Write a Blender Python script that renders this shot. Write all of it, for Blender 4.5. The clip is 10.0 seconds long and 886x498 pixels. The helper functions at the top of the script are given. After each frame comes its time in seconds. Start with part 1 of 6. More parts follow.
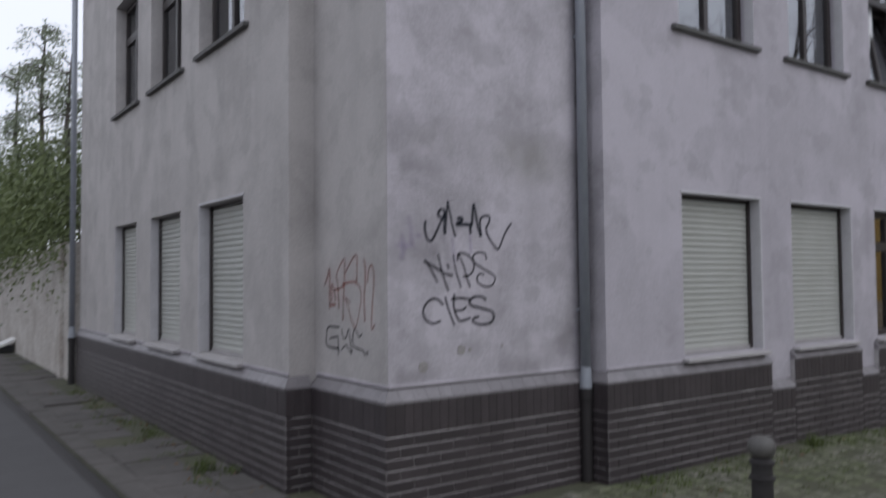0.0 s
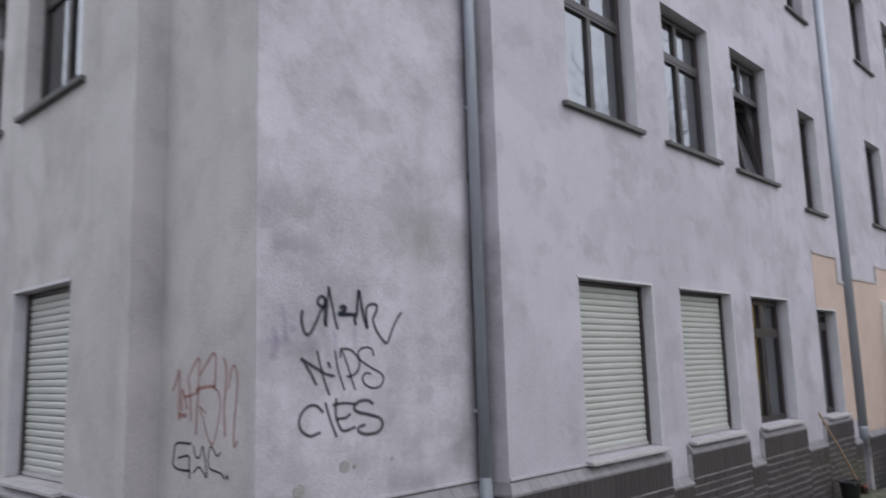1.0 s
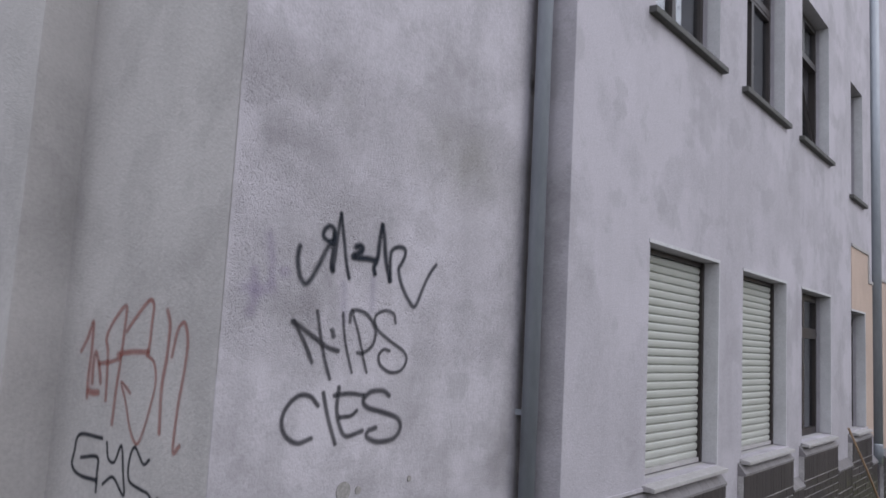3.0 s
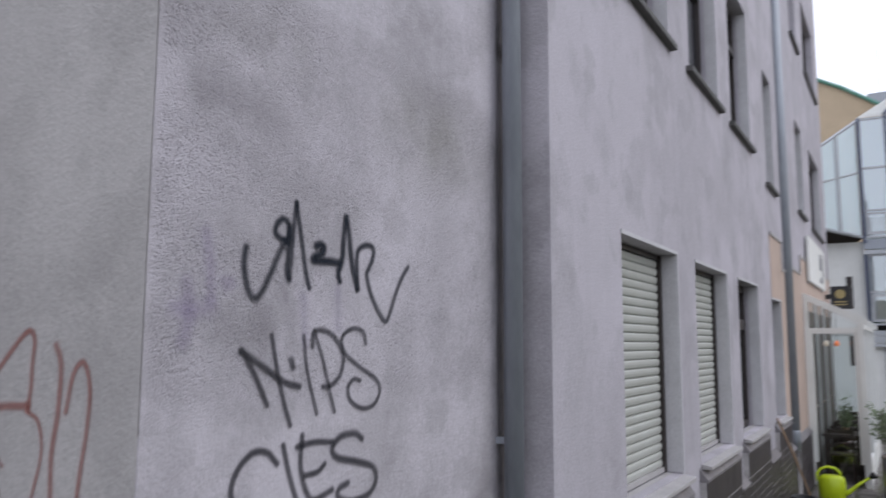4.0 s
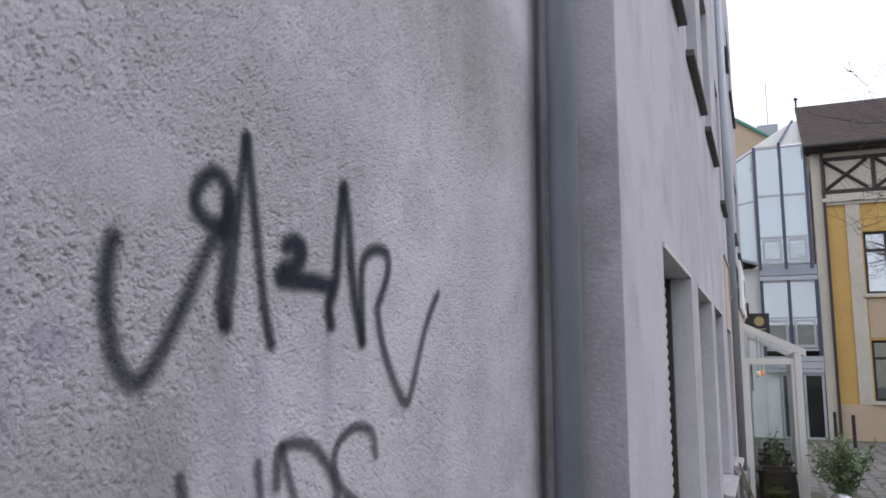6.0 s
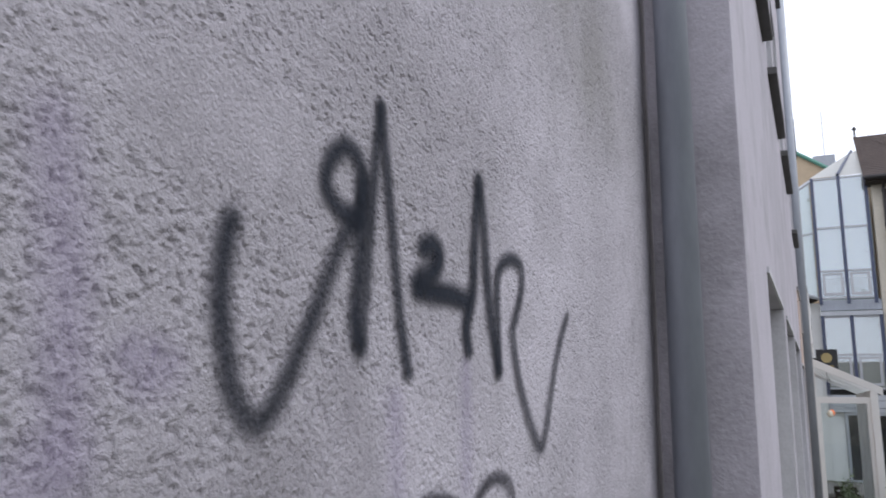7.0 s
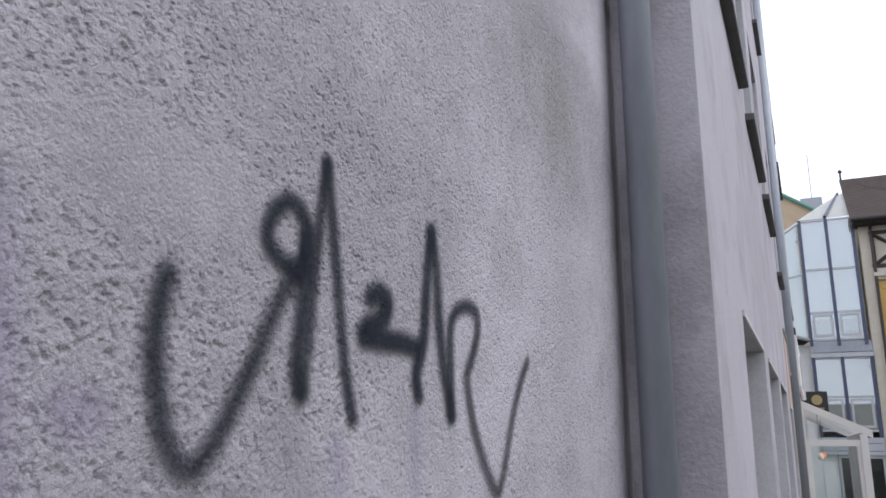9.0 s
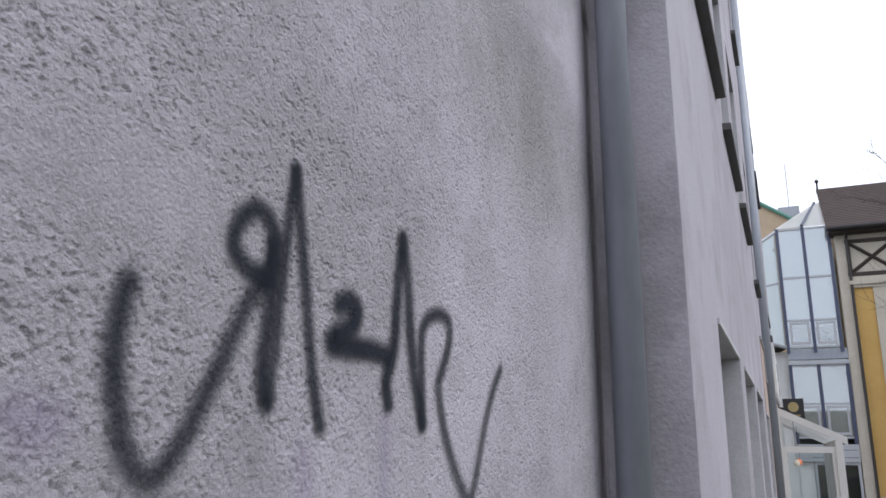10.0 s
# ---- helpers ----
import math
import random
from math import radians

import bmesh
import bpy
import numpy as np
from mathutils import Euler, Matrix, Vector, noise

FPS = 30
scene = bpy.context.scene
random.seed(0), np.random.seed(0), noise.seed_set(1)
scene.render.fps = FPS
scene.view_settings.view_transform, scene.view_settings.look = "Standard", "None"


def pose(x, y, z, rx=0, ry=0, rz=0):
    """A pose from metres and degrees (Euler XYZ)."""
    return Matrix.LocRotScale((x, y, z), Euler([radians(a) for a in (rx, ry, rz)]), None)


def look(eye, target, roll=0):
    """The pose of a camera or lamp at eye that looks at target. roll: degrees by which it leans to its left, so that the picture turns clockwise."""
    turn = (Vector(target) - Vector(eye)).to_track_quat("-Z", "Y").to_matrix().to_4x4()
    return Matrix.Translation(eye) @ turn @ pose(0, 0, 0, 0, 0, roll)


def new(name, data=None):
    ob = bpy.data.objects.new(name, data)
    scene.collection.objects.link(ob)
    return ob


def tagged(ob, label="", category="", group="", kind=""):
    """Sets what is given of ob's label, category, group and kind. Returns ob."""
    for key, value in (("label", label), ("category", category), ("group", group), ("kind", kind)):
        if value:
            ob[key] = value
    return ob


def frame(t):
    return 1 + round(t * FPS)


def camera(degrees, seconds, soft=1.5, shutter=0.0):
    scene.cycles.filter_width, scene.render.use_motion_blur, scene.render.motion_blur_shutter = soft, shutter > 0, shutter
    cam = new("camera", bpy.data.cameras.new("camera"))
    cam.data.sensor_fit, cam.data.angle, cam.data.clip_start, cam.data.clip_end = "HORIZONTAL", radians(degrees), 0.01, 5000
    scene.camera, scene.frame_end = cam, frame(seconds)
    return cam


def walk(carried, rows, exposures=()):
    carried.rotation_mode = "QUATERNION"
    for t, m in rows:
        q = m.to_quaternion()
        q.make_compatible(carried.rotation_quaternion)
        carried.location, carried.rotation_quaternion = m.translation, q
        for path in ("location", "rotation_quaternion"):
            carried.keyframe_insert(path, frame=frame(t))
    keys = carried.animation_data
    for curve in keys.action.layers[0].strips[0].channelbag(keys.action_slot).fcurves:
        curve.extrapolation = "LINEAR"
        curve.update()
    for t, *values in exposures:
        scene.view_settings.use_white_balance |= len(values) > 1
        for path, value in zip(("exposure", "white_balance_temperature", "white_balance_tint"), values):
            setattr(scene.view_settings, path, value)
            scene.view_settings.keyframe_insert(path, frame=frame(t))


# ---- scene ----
cam = camera(59.5, 10.0, soft=1.6, shutter=0.45)
PATH = [
    (0, (0.249, 0.362, 1.767), (1.417, 1.983, 1.846), -0.5),
    (0.5, (0.397, 0.675, 1.868), (1.672, 2.189, 2.154), 0.9),
    (1, (0.643, 1.221, 1.846), (2.083, 2.578, 2.144), -1.7),
    (1.5, (1.046, 1.697, 1.891), (2.606, 2.939, 2.043), -1.5),
    (2, (1.21, 2.109, 1.91), (2.764, 3.348, 2.134), 1.3),
    (2.5, (1.303, 2.471, 1.888), (2.823, 3.74, 2.173), 3.7),
    (2.7, (1.417, 2.654, 1.879), (2.937, 3.93, 2.129), 3.5),
    (3.8, (1.96, 3.545, 1.93), (3.616, 4.647, 2.138), 0.7),
    (4, (2.007, 3.697, 1.943), (3.718, 4.705, 2.181), 0.2),
    (4.5, (2.177, 3.97, 1.9), (3.974, 4.813, 2.145), -0.5),
    (5, (2.613, 4.282, 1.962), (4.425, 5.088, 2.22), -0.7),
    (5.2, (2.74, 4.368, 2.011), (4.547, 5.185, 2.271), -0.7),
    (6.3, (3.145, 4.884, 2.092), (4.979, 5.62, 2.395), 0.2),
    (6.5, (3.176, 4.951, 2.089), (4.993, 5.728, 2.401), 0.2),
    (7, (3.24, 4.975, 2.09), (5.01, 5.825, 2.472), 0.6),
    (7.5, (3.236, 4.975, 2.087), (4.952, 5.913, 2.507), 0.5),
    (8, (3.242, 4.944, 2.09), (4.966, 5.833, 2.578), -0.3),
    (8.5, (3.236, 4.921, 2.088), (4.975, 5.78, 2.572), 0.4),
    (9, (3.232, 4.912, 2.093), (4.989, 5.735, 2.579), 0.5),
    (9.5, (3.231, 4.906, 2.093), (4.996, 5.705, 2.589), 0.3),
    (10, (3.237, 4.899, 2.095), (5.01, 5.677, 2.597), 0.5),
]
walk(cam, [(t, look(eye, target, roll)) for t, eye, target, roll in PATH],
     exposures=[(0.0, -0.4), (0.3, -0.1), (0.5, 0.03), (1.0, 0.09), (4.0, 0.05), (6.5, 0.14), (8.0, 0.22), (9.0, 0.18), (10.0, 0.12)])

# ---- light ----
world = bpy.data.worlds.new("overcast")
scene.world = world
world.use_nodes = True
wn = world.node_tree
sky = wn.nodes.new("ShaderNodeTexSky")
sky.sky_type = "NISHITA"
sky.sun_disc = False
sky.sun_elevation, sky.sun_rotation = radians(38), radians(168)
wmix = wn.nodes.new("ShaderNodeMix")
wmix.data_type = "RGBA"
wmix.inputs[0].default_value = 0.985
wmix.inputs[7].default_value = (0.945, 0.98, 1.11, 1)
wn.links.new(sky.outputs[0], wmix.inputs[6])
bg = wn.nodes["Background"]
bg.inputs[1].default_value = 1.25
wn.links.new(wmix.outputs[2], bg.inputs[0])
sun = new("sun", bpy.data.lights.new("sun", "SUN"))
sun.data.energy, sun.data.angle, sun.data.color = 0.5, radians(40), (1.0, 0.98, 0.97)
sun.matrix_world = look((12, -24, 24), (6, 6, 0))


# ---- materials ----
def mat(name, base, rough=0.8, metal=0.0, dark=None, scale=2.0, amount=0.6, fine=60.0, fine_amount=0.25, bump=0.3, bump_scale=120.0, bump_dist=0.004, per_object=0.0, stretch=(1, 1, 1), streak=0.0, hollow=0.0, patch=0.0, grain=0.0):
    """Base colour broken by large stains and fine grain, with a fine relief."""
    m = bpy.data.materials.new(name)
    m.use_nodes = True
    nt = m.node_tree
    N, K = nt.nodes, nt.links
    b = N["Principled BSDF"]
    b.inputs["Roughness"].default_value, b.inputs["Metallic"].default_value = rough, metal
    dark = dark or tuple(c * 0.65 for c in base)
    geo = N.new("ShaderNodeNewGeometry")
    mp = N.new("ShaderNodeMapping")
    mp.inputs["Scale"].default_value = stretch
    K.new(geo.outputs["Position"], mp.inputs[0])

    def tex(s, detail, rg=0.6):
        n = N.new("ShaderNodeTexNoise")
        n.inputs["Scale"].default_value, n.inputs["Detail"].default_value, n.inputs["Roughness"].default_value = s, detail, rg
        K.new(mp.outputs[0], n.inputs["Vector"])
        return n.outputs[0]

    def ramp(sock, lo, hi, top):
        r = N.new("ShaderNodeMapRange")
        r.inputs[1].default_value, r.inputs[2].default_value, r.inputs[4].default_value = lo, hi, top
        K.new(sock, r.inputs[0])
        return r.outputs[0]

    def blend(fac, a, bcol, kind="MIX"):
        x = N.new("ShaderNodeMix")
        x.data_type, x.blend_type = "RGBA", kind
        K.new(fac, x.inputs[0])
        if isinstance(a, tuple):
            x.inputs[6].default_value = (*a, 1)
        else:
            K.new(a, x.inputs[6])
        x.inputs[7].default_value = (*bcol, 1)
        return x.outputs[2]

    col = blend(ramp(tex(scale, 8, 0.72), 0.36, 0.66, amount), tuple(base), dark)
    col = blend(ramp(tex(fine, 4), 0.4, 0.7, fine_amount), col, tuple(c * 0.5 for c in dark))
    if patch:
        col = blend(ramp(tex(1.1, 5, 0.55), 0.5, 0.56, patch), col, tuple(min(1.0, c * 1.16) for c in base))
        col = blend(ramp(tex(2.3, 6, 0.62), 0.54, 0.6, patch * 0.8), col, tuple(c * 0.86 for c in dark))
    if streak:
        mp2 = N.new("ShaderNodeMapping")
        mp2.inputs["Scale"].default_value = (3.2, 3.2, 0.3)
        K.new(geo.outputs["Position"], mp2.inputs[0])
        n = N.new("ShaderNodeTexNoise")
        n.inputs["Scale"].default_value, n.inputs["Detail"].default_value = 1.0, 5
        K.new(mp2.outputs[0], n.inputs["Vector"])
        col = blend(ramp(n.outputs[0], 0.5, 0.75, streak), col, tuple(c * 0.55 for c in dark))
    if per_object:
        oi = N.new("ShaderNodeObjectInfo")
        col = blend(ramp(oi.outputs["Random"], 0.0, 1.0, per_object), col, tuple(c * 0.7 for c in dark))
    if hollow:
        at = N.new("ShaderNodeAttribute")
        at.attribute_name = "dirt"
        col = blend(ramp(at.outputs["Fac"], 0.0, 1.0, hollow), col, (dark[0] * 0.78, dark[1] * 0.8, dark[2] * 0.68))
    if grain:
        col = blend(ramp(tex(330, 3, 0.7), 0.5, 0.62, grain), col, tuple(min(1.0, c * 1.3) for c in base))
        col = blend(ramp(tex(210, 4, 0.75), 0.54, 0.68, grain), col, tuple(c * 0.55 for c in dark))
    K.new(col, b.inputs["Base Color"])
    if bump:
        bp = N.new("ShaderNodeBump")
        bp.inputs["Strength"].default_value, bp.inputs["Distance"].default_value = bump, bump_dist
        K.new(tex(bump_scale, 4), bp.inputs["Height"])
        K.new(bp.outputs[0], b.inputs["Normal"])
    return m


M_PLASTER = mat("lilac_grey_plaster", (0.515, 0.486, 0.528), 0.95, dark=(0.327, 0.31, 0.327), scale=1.7, amount=0.8, fine=45, fine_amount=0.22, bump=0.55, bump_scale=75, bump_dist=0.008, streak=0.18, patch=0.4)
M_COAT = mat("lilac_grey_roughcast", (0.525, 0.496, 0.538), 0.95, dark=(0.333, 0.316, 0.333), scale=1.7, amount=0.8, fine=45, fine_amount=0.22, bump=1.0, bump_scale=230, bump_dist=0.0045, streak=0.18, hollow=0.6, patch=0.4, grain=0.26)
# warmer, darker plaster copy: the light on street-side faces is in its colour
M_SIDE = mat("side_light_plaster", (0.472, 0.449, 0.44), 0.95, dark=(0.335, 0.318, 0.31), scale=1.6, amount=0.62, fine=45, fine_amount=0.22, bump=0.55, bump_scale=75, bump_dist=0.008, streak=0.2, patch=0.3)
M_FACADE = mat("clean_lilac_plaster", (0.465, 0.438, 0.482), 0.95, dark=(0.34, 0.323, 0.345), scale=1.5, amount=0.6, fine=45, fine_amount=0.18, bump=0.5, bump_scale=75, bump_dist=0.007, streak=0.16, patch=0.4)
M_PEACH = mat("peach_plaster", (0.53, 0.41, 0.345), 0.95, scale=1.5, amount=0.4, fine=50, fine_amount=0.15, bump=0.4, bump_scale=80)
M_EDGE = mat("pale_edge_plaster", (0.58, 0.57, 0.59), 0.9, scale=3, amount=0.5, fine_amount=0.2, bump=0.3)
M_WHITEPAINT = mat("white_paint", (0.78, 0.78, 0.76), 0.6, dark=(0.66, 0.66, 0.63), scale=3, amount=0.5, fine_amount=0.08, bump=0.1)
M_BRICK = mat("brown_clinker", (0.066, 0.055, 0.058), 0.42, dark=(0.04, 0.033, 0.036), scale=6, amount=0.6, fine=70, fine_amount=0.3, bump=0.25, bump_scale=150, per_object=0.55)
M_MORTAR = mat("grey_mortar", (0.55, 0.53, 0.525), 0.95, dark=(0.17, 0.16, 0.16), scale=1.3, amount=0.9, bump=0.4)
M_COPING = mat("clinker_coping", (0.25, 0.235, 0.245), 0.42, dark=(0.15, 0.138, 0.145), scale=5, amount=0.6, fine_amount=0.2, bump=0.15, per_object=0.3)
M_SILLSTONE = mat("grey_sill_stone", (0.44, 0.42, 0.42), 0.7, scale=6, amount=0.5)
M_DARKSILL = mat("mossy_dark_sill", (0.115, 0.11, 0.112), 0.8, dark=(0.07, 0.072, 0.062), scale=5, amount=0.7)
M_SHUTTER = mat("cream_shutter", (0.45, 0.457, 0.43), 0.5, dark=(0.38, 0.385, 0.345), scale=3, amount=0.5, fine_amount=0.06, bump=0.05)
M_BROWNFRAME = mat("dark_brown_frame", (0.035, 0.027, 0.026), 0.45, scale=8, amount=0.5, bump=0.1)
M_ZINC = mat("weathered_zinc", (0.35, 0.375, 0.42), 0.38, 0.2, dark=(0.25, 0.27, 0.305), scale=4, amount=0.6, fine=30, fine_amount=0.15, bump=0.08, stretch=(1, 1, 0.3))
M_IRONPIPE = mat("dark_iron", (0.022, 0.019, 0.02), 0.6, scale=6, amount=0.5)
# dark colour that stands in for the dimness of the rooms
M_ROOM = mat("room_dark_paint", (0.10, 0.095, 0.09), 0.9, bump=0)
M_CURTAIN = mat("white_curtain", (0.86, 0.87, 0.89), 0.9, scale=6, amount=0.3, bump=0.2, bump_scale=30)
M_ASPHALT = mat("asphalt", (0.085, 0.083, 0.085), 0.9, scale=1.2, amount=0.5, fine=90, fine_amount=0.4, bump=0.5, bump_scale=150)
M_PAVER = mat("grey_paver", (0.20, 0.185, 0.18), 0.9, dark=(0.125, 0.115, 0.105), scale=1.0, amount=0.8, fine=40, fine_amount=0.35, bump=0.4)
M_SLAB = mat("pavement_slab", (0.125, 0.115, 0.11), 0.9, dark=(0.065, 0.06, 0.054), scale=2.2, amount=0.8, fine=60, fine_amount=0.35, bump=0.4, per_object=0.3)
M_SOIL = mat("mossy_joint_soil", (0.10, 0.095, 0.065), 0.95, dark=(0.06, 0.07, 0.038), scale=1.5, amount=0.9, fine=60, fine_amount=0.4, bump=0.8, bump_scale=60, bump_dist=0.01)
M_COBBLE = mat("mossy_cobble", (0.185, 0.17, 0.155), 0.85, dark=(0.095, 0.115, 0.045), scale=1.3, amount=0.95, fine=40, fine_amount=0.4, bump=0.5, bump_scale=60, bump_dist=0.006, per_object=0.4)


def glass(name, tint=(0.8, 0.87, 0.88), clear=0.9, fres=1.5):
    m = bpy.data.materials.new(name)
    m.use_nodes = True
    nt = m.node_tree
    N, K = nt.nodes, nt.links
    out = N["Material Output"]
    N.remove(N["Principled BSDF"])
    tr, gl, fr, mx = N.new("ShaderNodeBsdfTransparent"), N.new("ShaderNodeBsdfGlossy"), N.new("ShaderNodeFresnel"), N.new("ShaderNodeMixShader")
    tr.inputs[0].default_value = (*[c * clear for c in tint], 1)
    gl.inputs[0].default_value, gl.inputs["Roughness"].default_value = (0.95, 0.97, 1, 1), 0.02
    fr.inputs[0].default_value = fres
    K.new(fr.outputs[0], mx.inputs[0]), K.new(tr.outputs[0], mx.inputs[1]), K.new(gl.outputs[0], mx.inputs[2])
    K.new(mx.outputs[0], out.inputs[0])
    return m


M_GLASS = glass("window_glass", (0.93, 0.96, 0.97), 1.0, fres=3.4)
M_CLEAR = glass("clear_glass", (0.93, 0.95, 0.95), 1.0, fres=1.45)
M_TOWERGLASS = glass("tower_glass", (0.95, 0.985, 0.985), 1.0, fres=2.6)


def spray_mat(name, colour, density=1.0, rim=0.55):
    """Sprayed paint that thins to a speckled rim."""
    m = bpy.data.materials.new(name)
    m.use_nodes = True
    nt = m.node_tree
    N, K = nt.nodes, nt.links
    b = N["Principled BSDF"]
    b.inputs["Base Color"].default_value, b.inputs["Roughness"].default_value, b.inputs["Specular IOR Level"].default_value = (*colour, 1), 0.8, 0.2
    at, geo, nz, ad, mr, nz2, mr2, mu = [N.new(k) for k in ("ShaderNodeAttribute", "ShaderNodeNewGeometry", "ShaderNodeTexNoise", "ShaderNodeMath", "ShaderNodeMapRange", "ShaderNodeTexNoise", "ShaderNodeMapRange", "ShaderNodeMath")]
    at.attribute_name = "cover"
    nz.inputs["Scale"].default_value, nz.inputs["Detail"].default_value = 420, 3
    nz2.inputs["Scale"].default_value, nz2.inputs["Detail"].default_value = 9, 3
    K.new(geo.outputs["Position"], nz.inputs["Vector"]), K.new(geo.outputs["Position"], nz2.inputs["Vector"])
    ad.operation = "MULTIPLY_ADD"
    ad.inputs[1].default_value = 0.34
    K.new(nz.outputs[0], ad.inputs[0]), K.new(at.outputs["Fac"], ad.inputs[2])
    mr.interpolation_type = "SMOOTHSTEP"
    mr.inputs[1].default_value, mr.inputs[2].default_value = 0.24, 0.24 + rim * 1.75
    K.new(ad.outputs[0], mr.inputs[0])
    mr2.inputs[1].default_value, mr2.inputs[2].default_value, mr2.inputs[3].default_value, mr2.inputs[4].default_value = 0.35, 0.65, 0.86 * density, density
    K.new(nz2.outputs[0], mr2.inputs[0])
    mu.operation = "MULTIPLY"
    K.new(mr.outputs[0], mu.inputs[0]), K.new(mr2.outputs[0], mu.inputs[1]), K.new(mu.outputs[0], b.inputs["Alpha"])
    return m


# ---- building blocks ----
def box(bm, x0, x1, y0, y1, z0, z1):
    x0, x1, y0, y1, z0, z1 = min(x0, x1), max(x0, x1), min(y0, y1), max(y0, y1), min(z0, z1), max(z0, z1)
    v = [bm.verts.new(p) for p in ((x0, y0, z0), (x1, y0, z0), (x1, y1, z0), (x0, y1, z0), (x0, y0, z1), (x1, y0, z1), (x1, y1, z1), (x0, y1, z1))]
    for q in ((3, 2, 1, 0), (4, 5, 6, 7), (0, 1, 5, 4), (1, 2, 6, 5), (2, 3, 7, 6), (3, 0, 4, 7)):
        bm.faces.new([v[i] for i in q])
    return v


def mesh(bm, name, material, smooth=False):
    bmesh.ops.recalc_face_normals(bm, faces=bm.faces)
    me = bpy.data.meshes.new(name)
    bm.to_mesh(me)
    bm.free()
    me.materials.append(material)
    if smooth:
        me.shade_smooth()
    return me


def part(name, bm, material, parent=None, label="", smooth=False):
    ob = new(name, mesh(bm, name, material, smooth))
    ob.parent = parent
    if label:
        ob["label"] = label
    return ob


def bevelled(bm, width):
    bmesh.ops.bevel(bm, geom=list(bm.edges), offset=width, segments=2, affect="EDGES", profile=0.6)
    return bm


def tube(bm, pts, radius, sides=12, cap=True):
    """A round bar along a line of points; radius may be a list."""
    pts = [Vector(p) for p in pts]
    rr = radius if isinstance(radius, (list, tuple)) else [radius] * len(pts)
    rings, up = [], None
    for i, p in enumerate(pts):
        d = (pts[min(i + 1, len(pts) - 1)] - pts[max(i - 1, 0)]).normalized()
        if up is None:
            up = Vector((0, 0, 1)) if abs(d.z) < 0.9 else Vector((1, 0, 0))
        a = d.cross(up).normalized()
        b2 = a.cross(d).normalized()
        up = b2
        rings.append([bm.verts.new(p + rr[i] * (math.cos(2 * math.pi * k / sides) * a + math.sin(2 * math.pi * k / sides) * b2)) for k in range(sides)])
    for r0, r1 in zip(rings, rings[1:]):
        for k in range(sides):
            bm.faces.new((r0[k], r0[(k + 1) % sides], r1[(k + 1) % sides], r1[k]))
    if cap:
        bm.faces.new(rings[0][::-1]), bm.faces.new(rings[-1])
    return bm


def lathe(bm, profile, centre=(0, 0, 0), sides=24):
    cx, cy, cz = centre
    rings = [[bm.verts.new((cx + r * math.cos(2 * math.pi * k / sides), cy + r * math.sin(2 * math.pi * k / sides), cz + z)) for k in range(sides)] for r, z in profile]
    for r0, r1 in zip(rings, rings[1:]):
        for k in range(sides):
            bm.faces.new((r0[k], r0[(k + 1) % sides], r1[(k + 1) % sides], r1[k]))
    bm.faces.new(rings[0][::-1]), bm.faces.new(rings[-1])
    return bm


def empty(name, label="", category="", group="", kind=""):
    return tagged(new(name), label, category, group, kind)


class Face:
    """A facade: u runs along it, d goes into the building, z is up."""

    def __init__(self, along, plane):
        self.along, self.plane = along, plane

    def at(self, u, d, z):
        return (u, self.plane + d, z) if self.along == "x" else (self.plane + d, u, z)

    def box(self, bm, u0, u1, d0, d1, z0, z1):
        p, q = self.at(u0, d0, z0), self.at(u1, d1, z1)
        return box(bm, p[0], q[0], p[1], q[1], z0, z1)

    def wedge(self, bm, u0, u1, d_out, d_in, z_base, z_out, z_in, mitre=0.0):
        """A block whose top falls from the wall outwards."""
        a = [bm.verts.new(self.at(u + (mitre if u == u0 and d == d_in else 0), d, z)) for u in (u0, u1) for d, z in ((d_in, z_base), (d_out, z_base), (d_out, z_out), (d_in, z_in))]
        for q in ((0, 1, 2, 3), (4, 5, 6, 7), (0, 1, 5, 4), (1, 2, 6, 5), (2, 3, 7, 6), (3, 0, 4, 7)):
            bm.faces.new([a[i] for i in q])


def pierced(bm, face, u0, u1, z0, z1, thick, holes):
    """A wall slab with openings that go through it; holes are (u0, u1, z0, z1)."""
    us = sorted({u0, u1, *[h[0] for h in holes], *[h[1] for h in holes]})
    for a, b in zip(us, us[1:]):
        cuts = sorted([(h[2], h[3]) for h in holes if h[0] < (a + b) / 2 < h[1]])
        z = z0
        for lo, hi in cuts:
            if lo > z:
                face.box(bm, a, b, 0, thick, z, lo)
            z = hi
        if z < z1:
            face.box(bm, a, b, 0, thick, z, z1)
    return bm


# ---- the place ----
GROUND = -0.03
TOP = 10.4
KX, GY, FY, LX, AX, LY = 3.34, 5.372, 5.13, 3.094, 5.466, 6.6
SX, SY = 14.56, 5.10
FRONT, SIDE, FRONT2 = Face("x", FY), Face("y", LX), Face("x", SY)
WALL_P, SIDE_P = Face("x", GY), Face("y", KX)



def lane_z(x):
    """The lane falls gently away from the street."""
    return GROUND - 0.042 * min(max(x - 8.5, 0), 6.5) - 0.012 * min(max(x - 15, 0), 20)


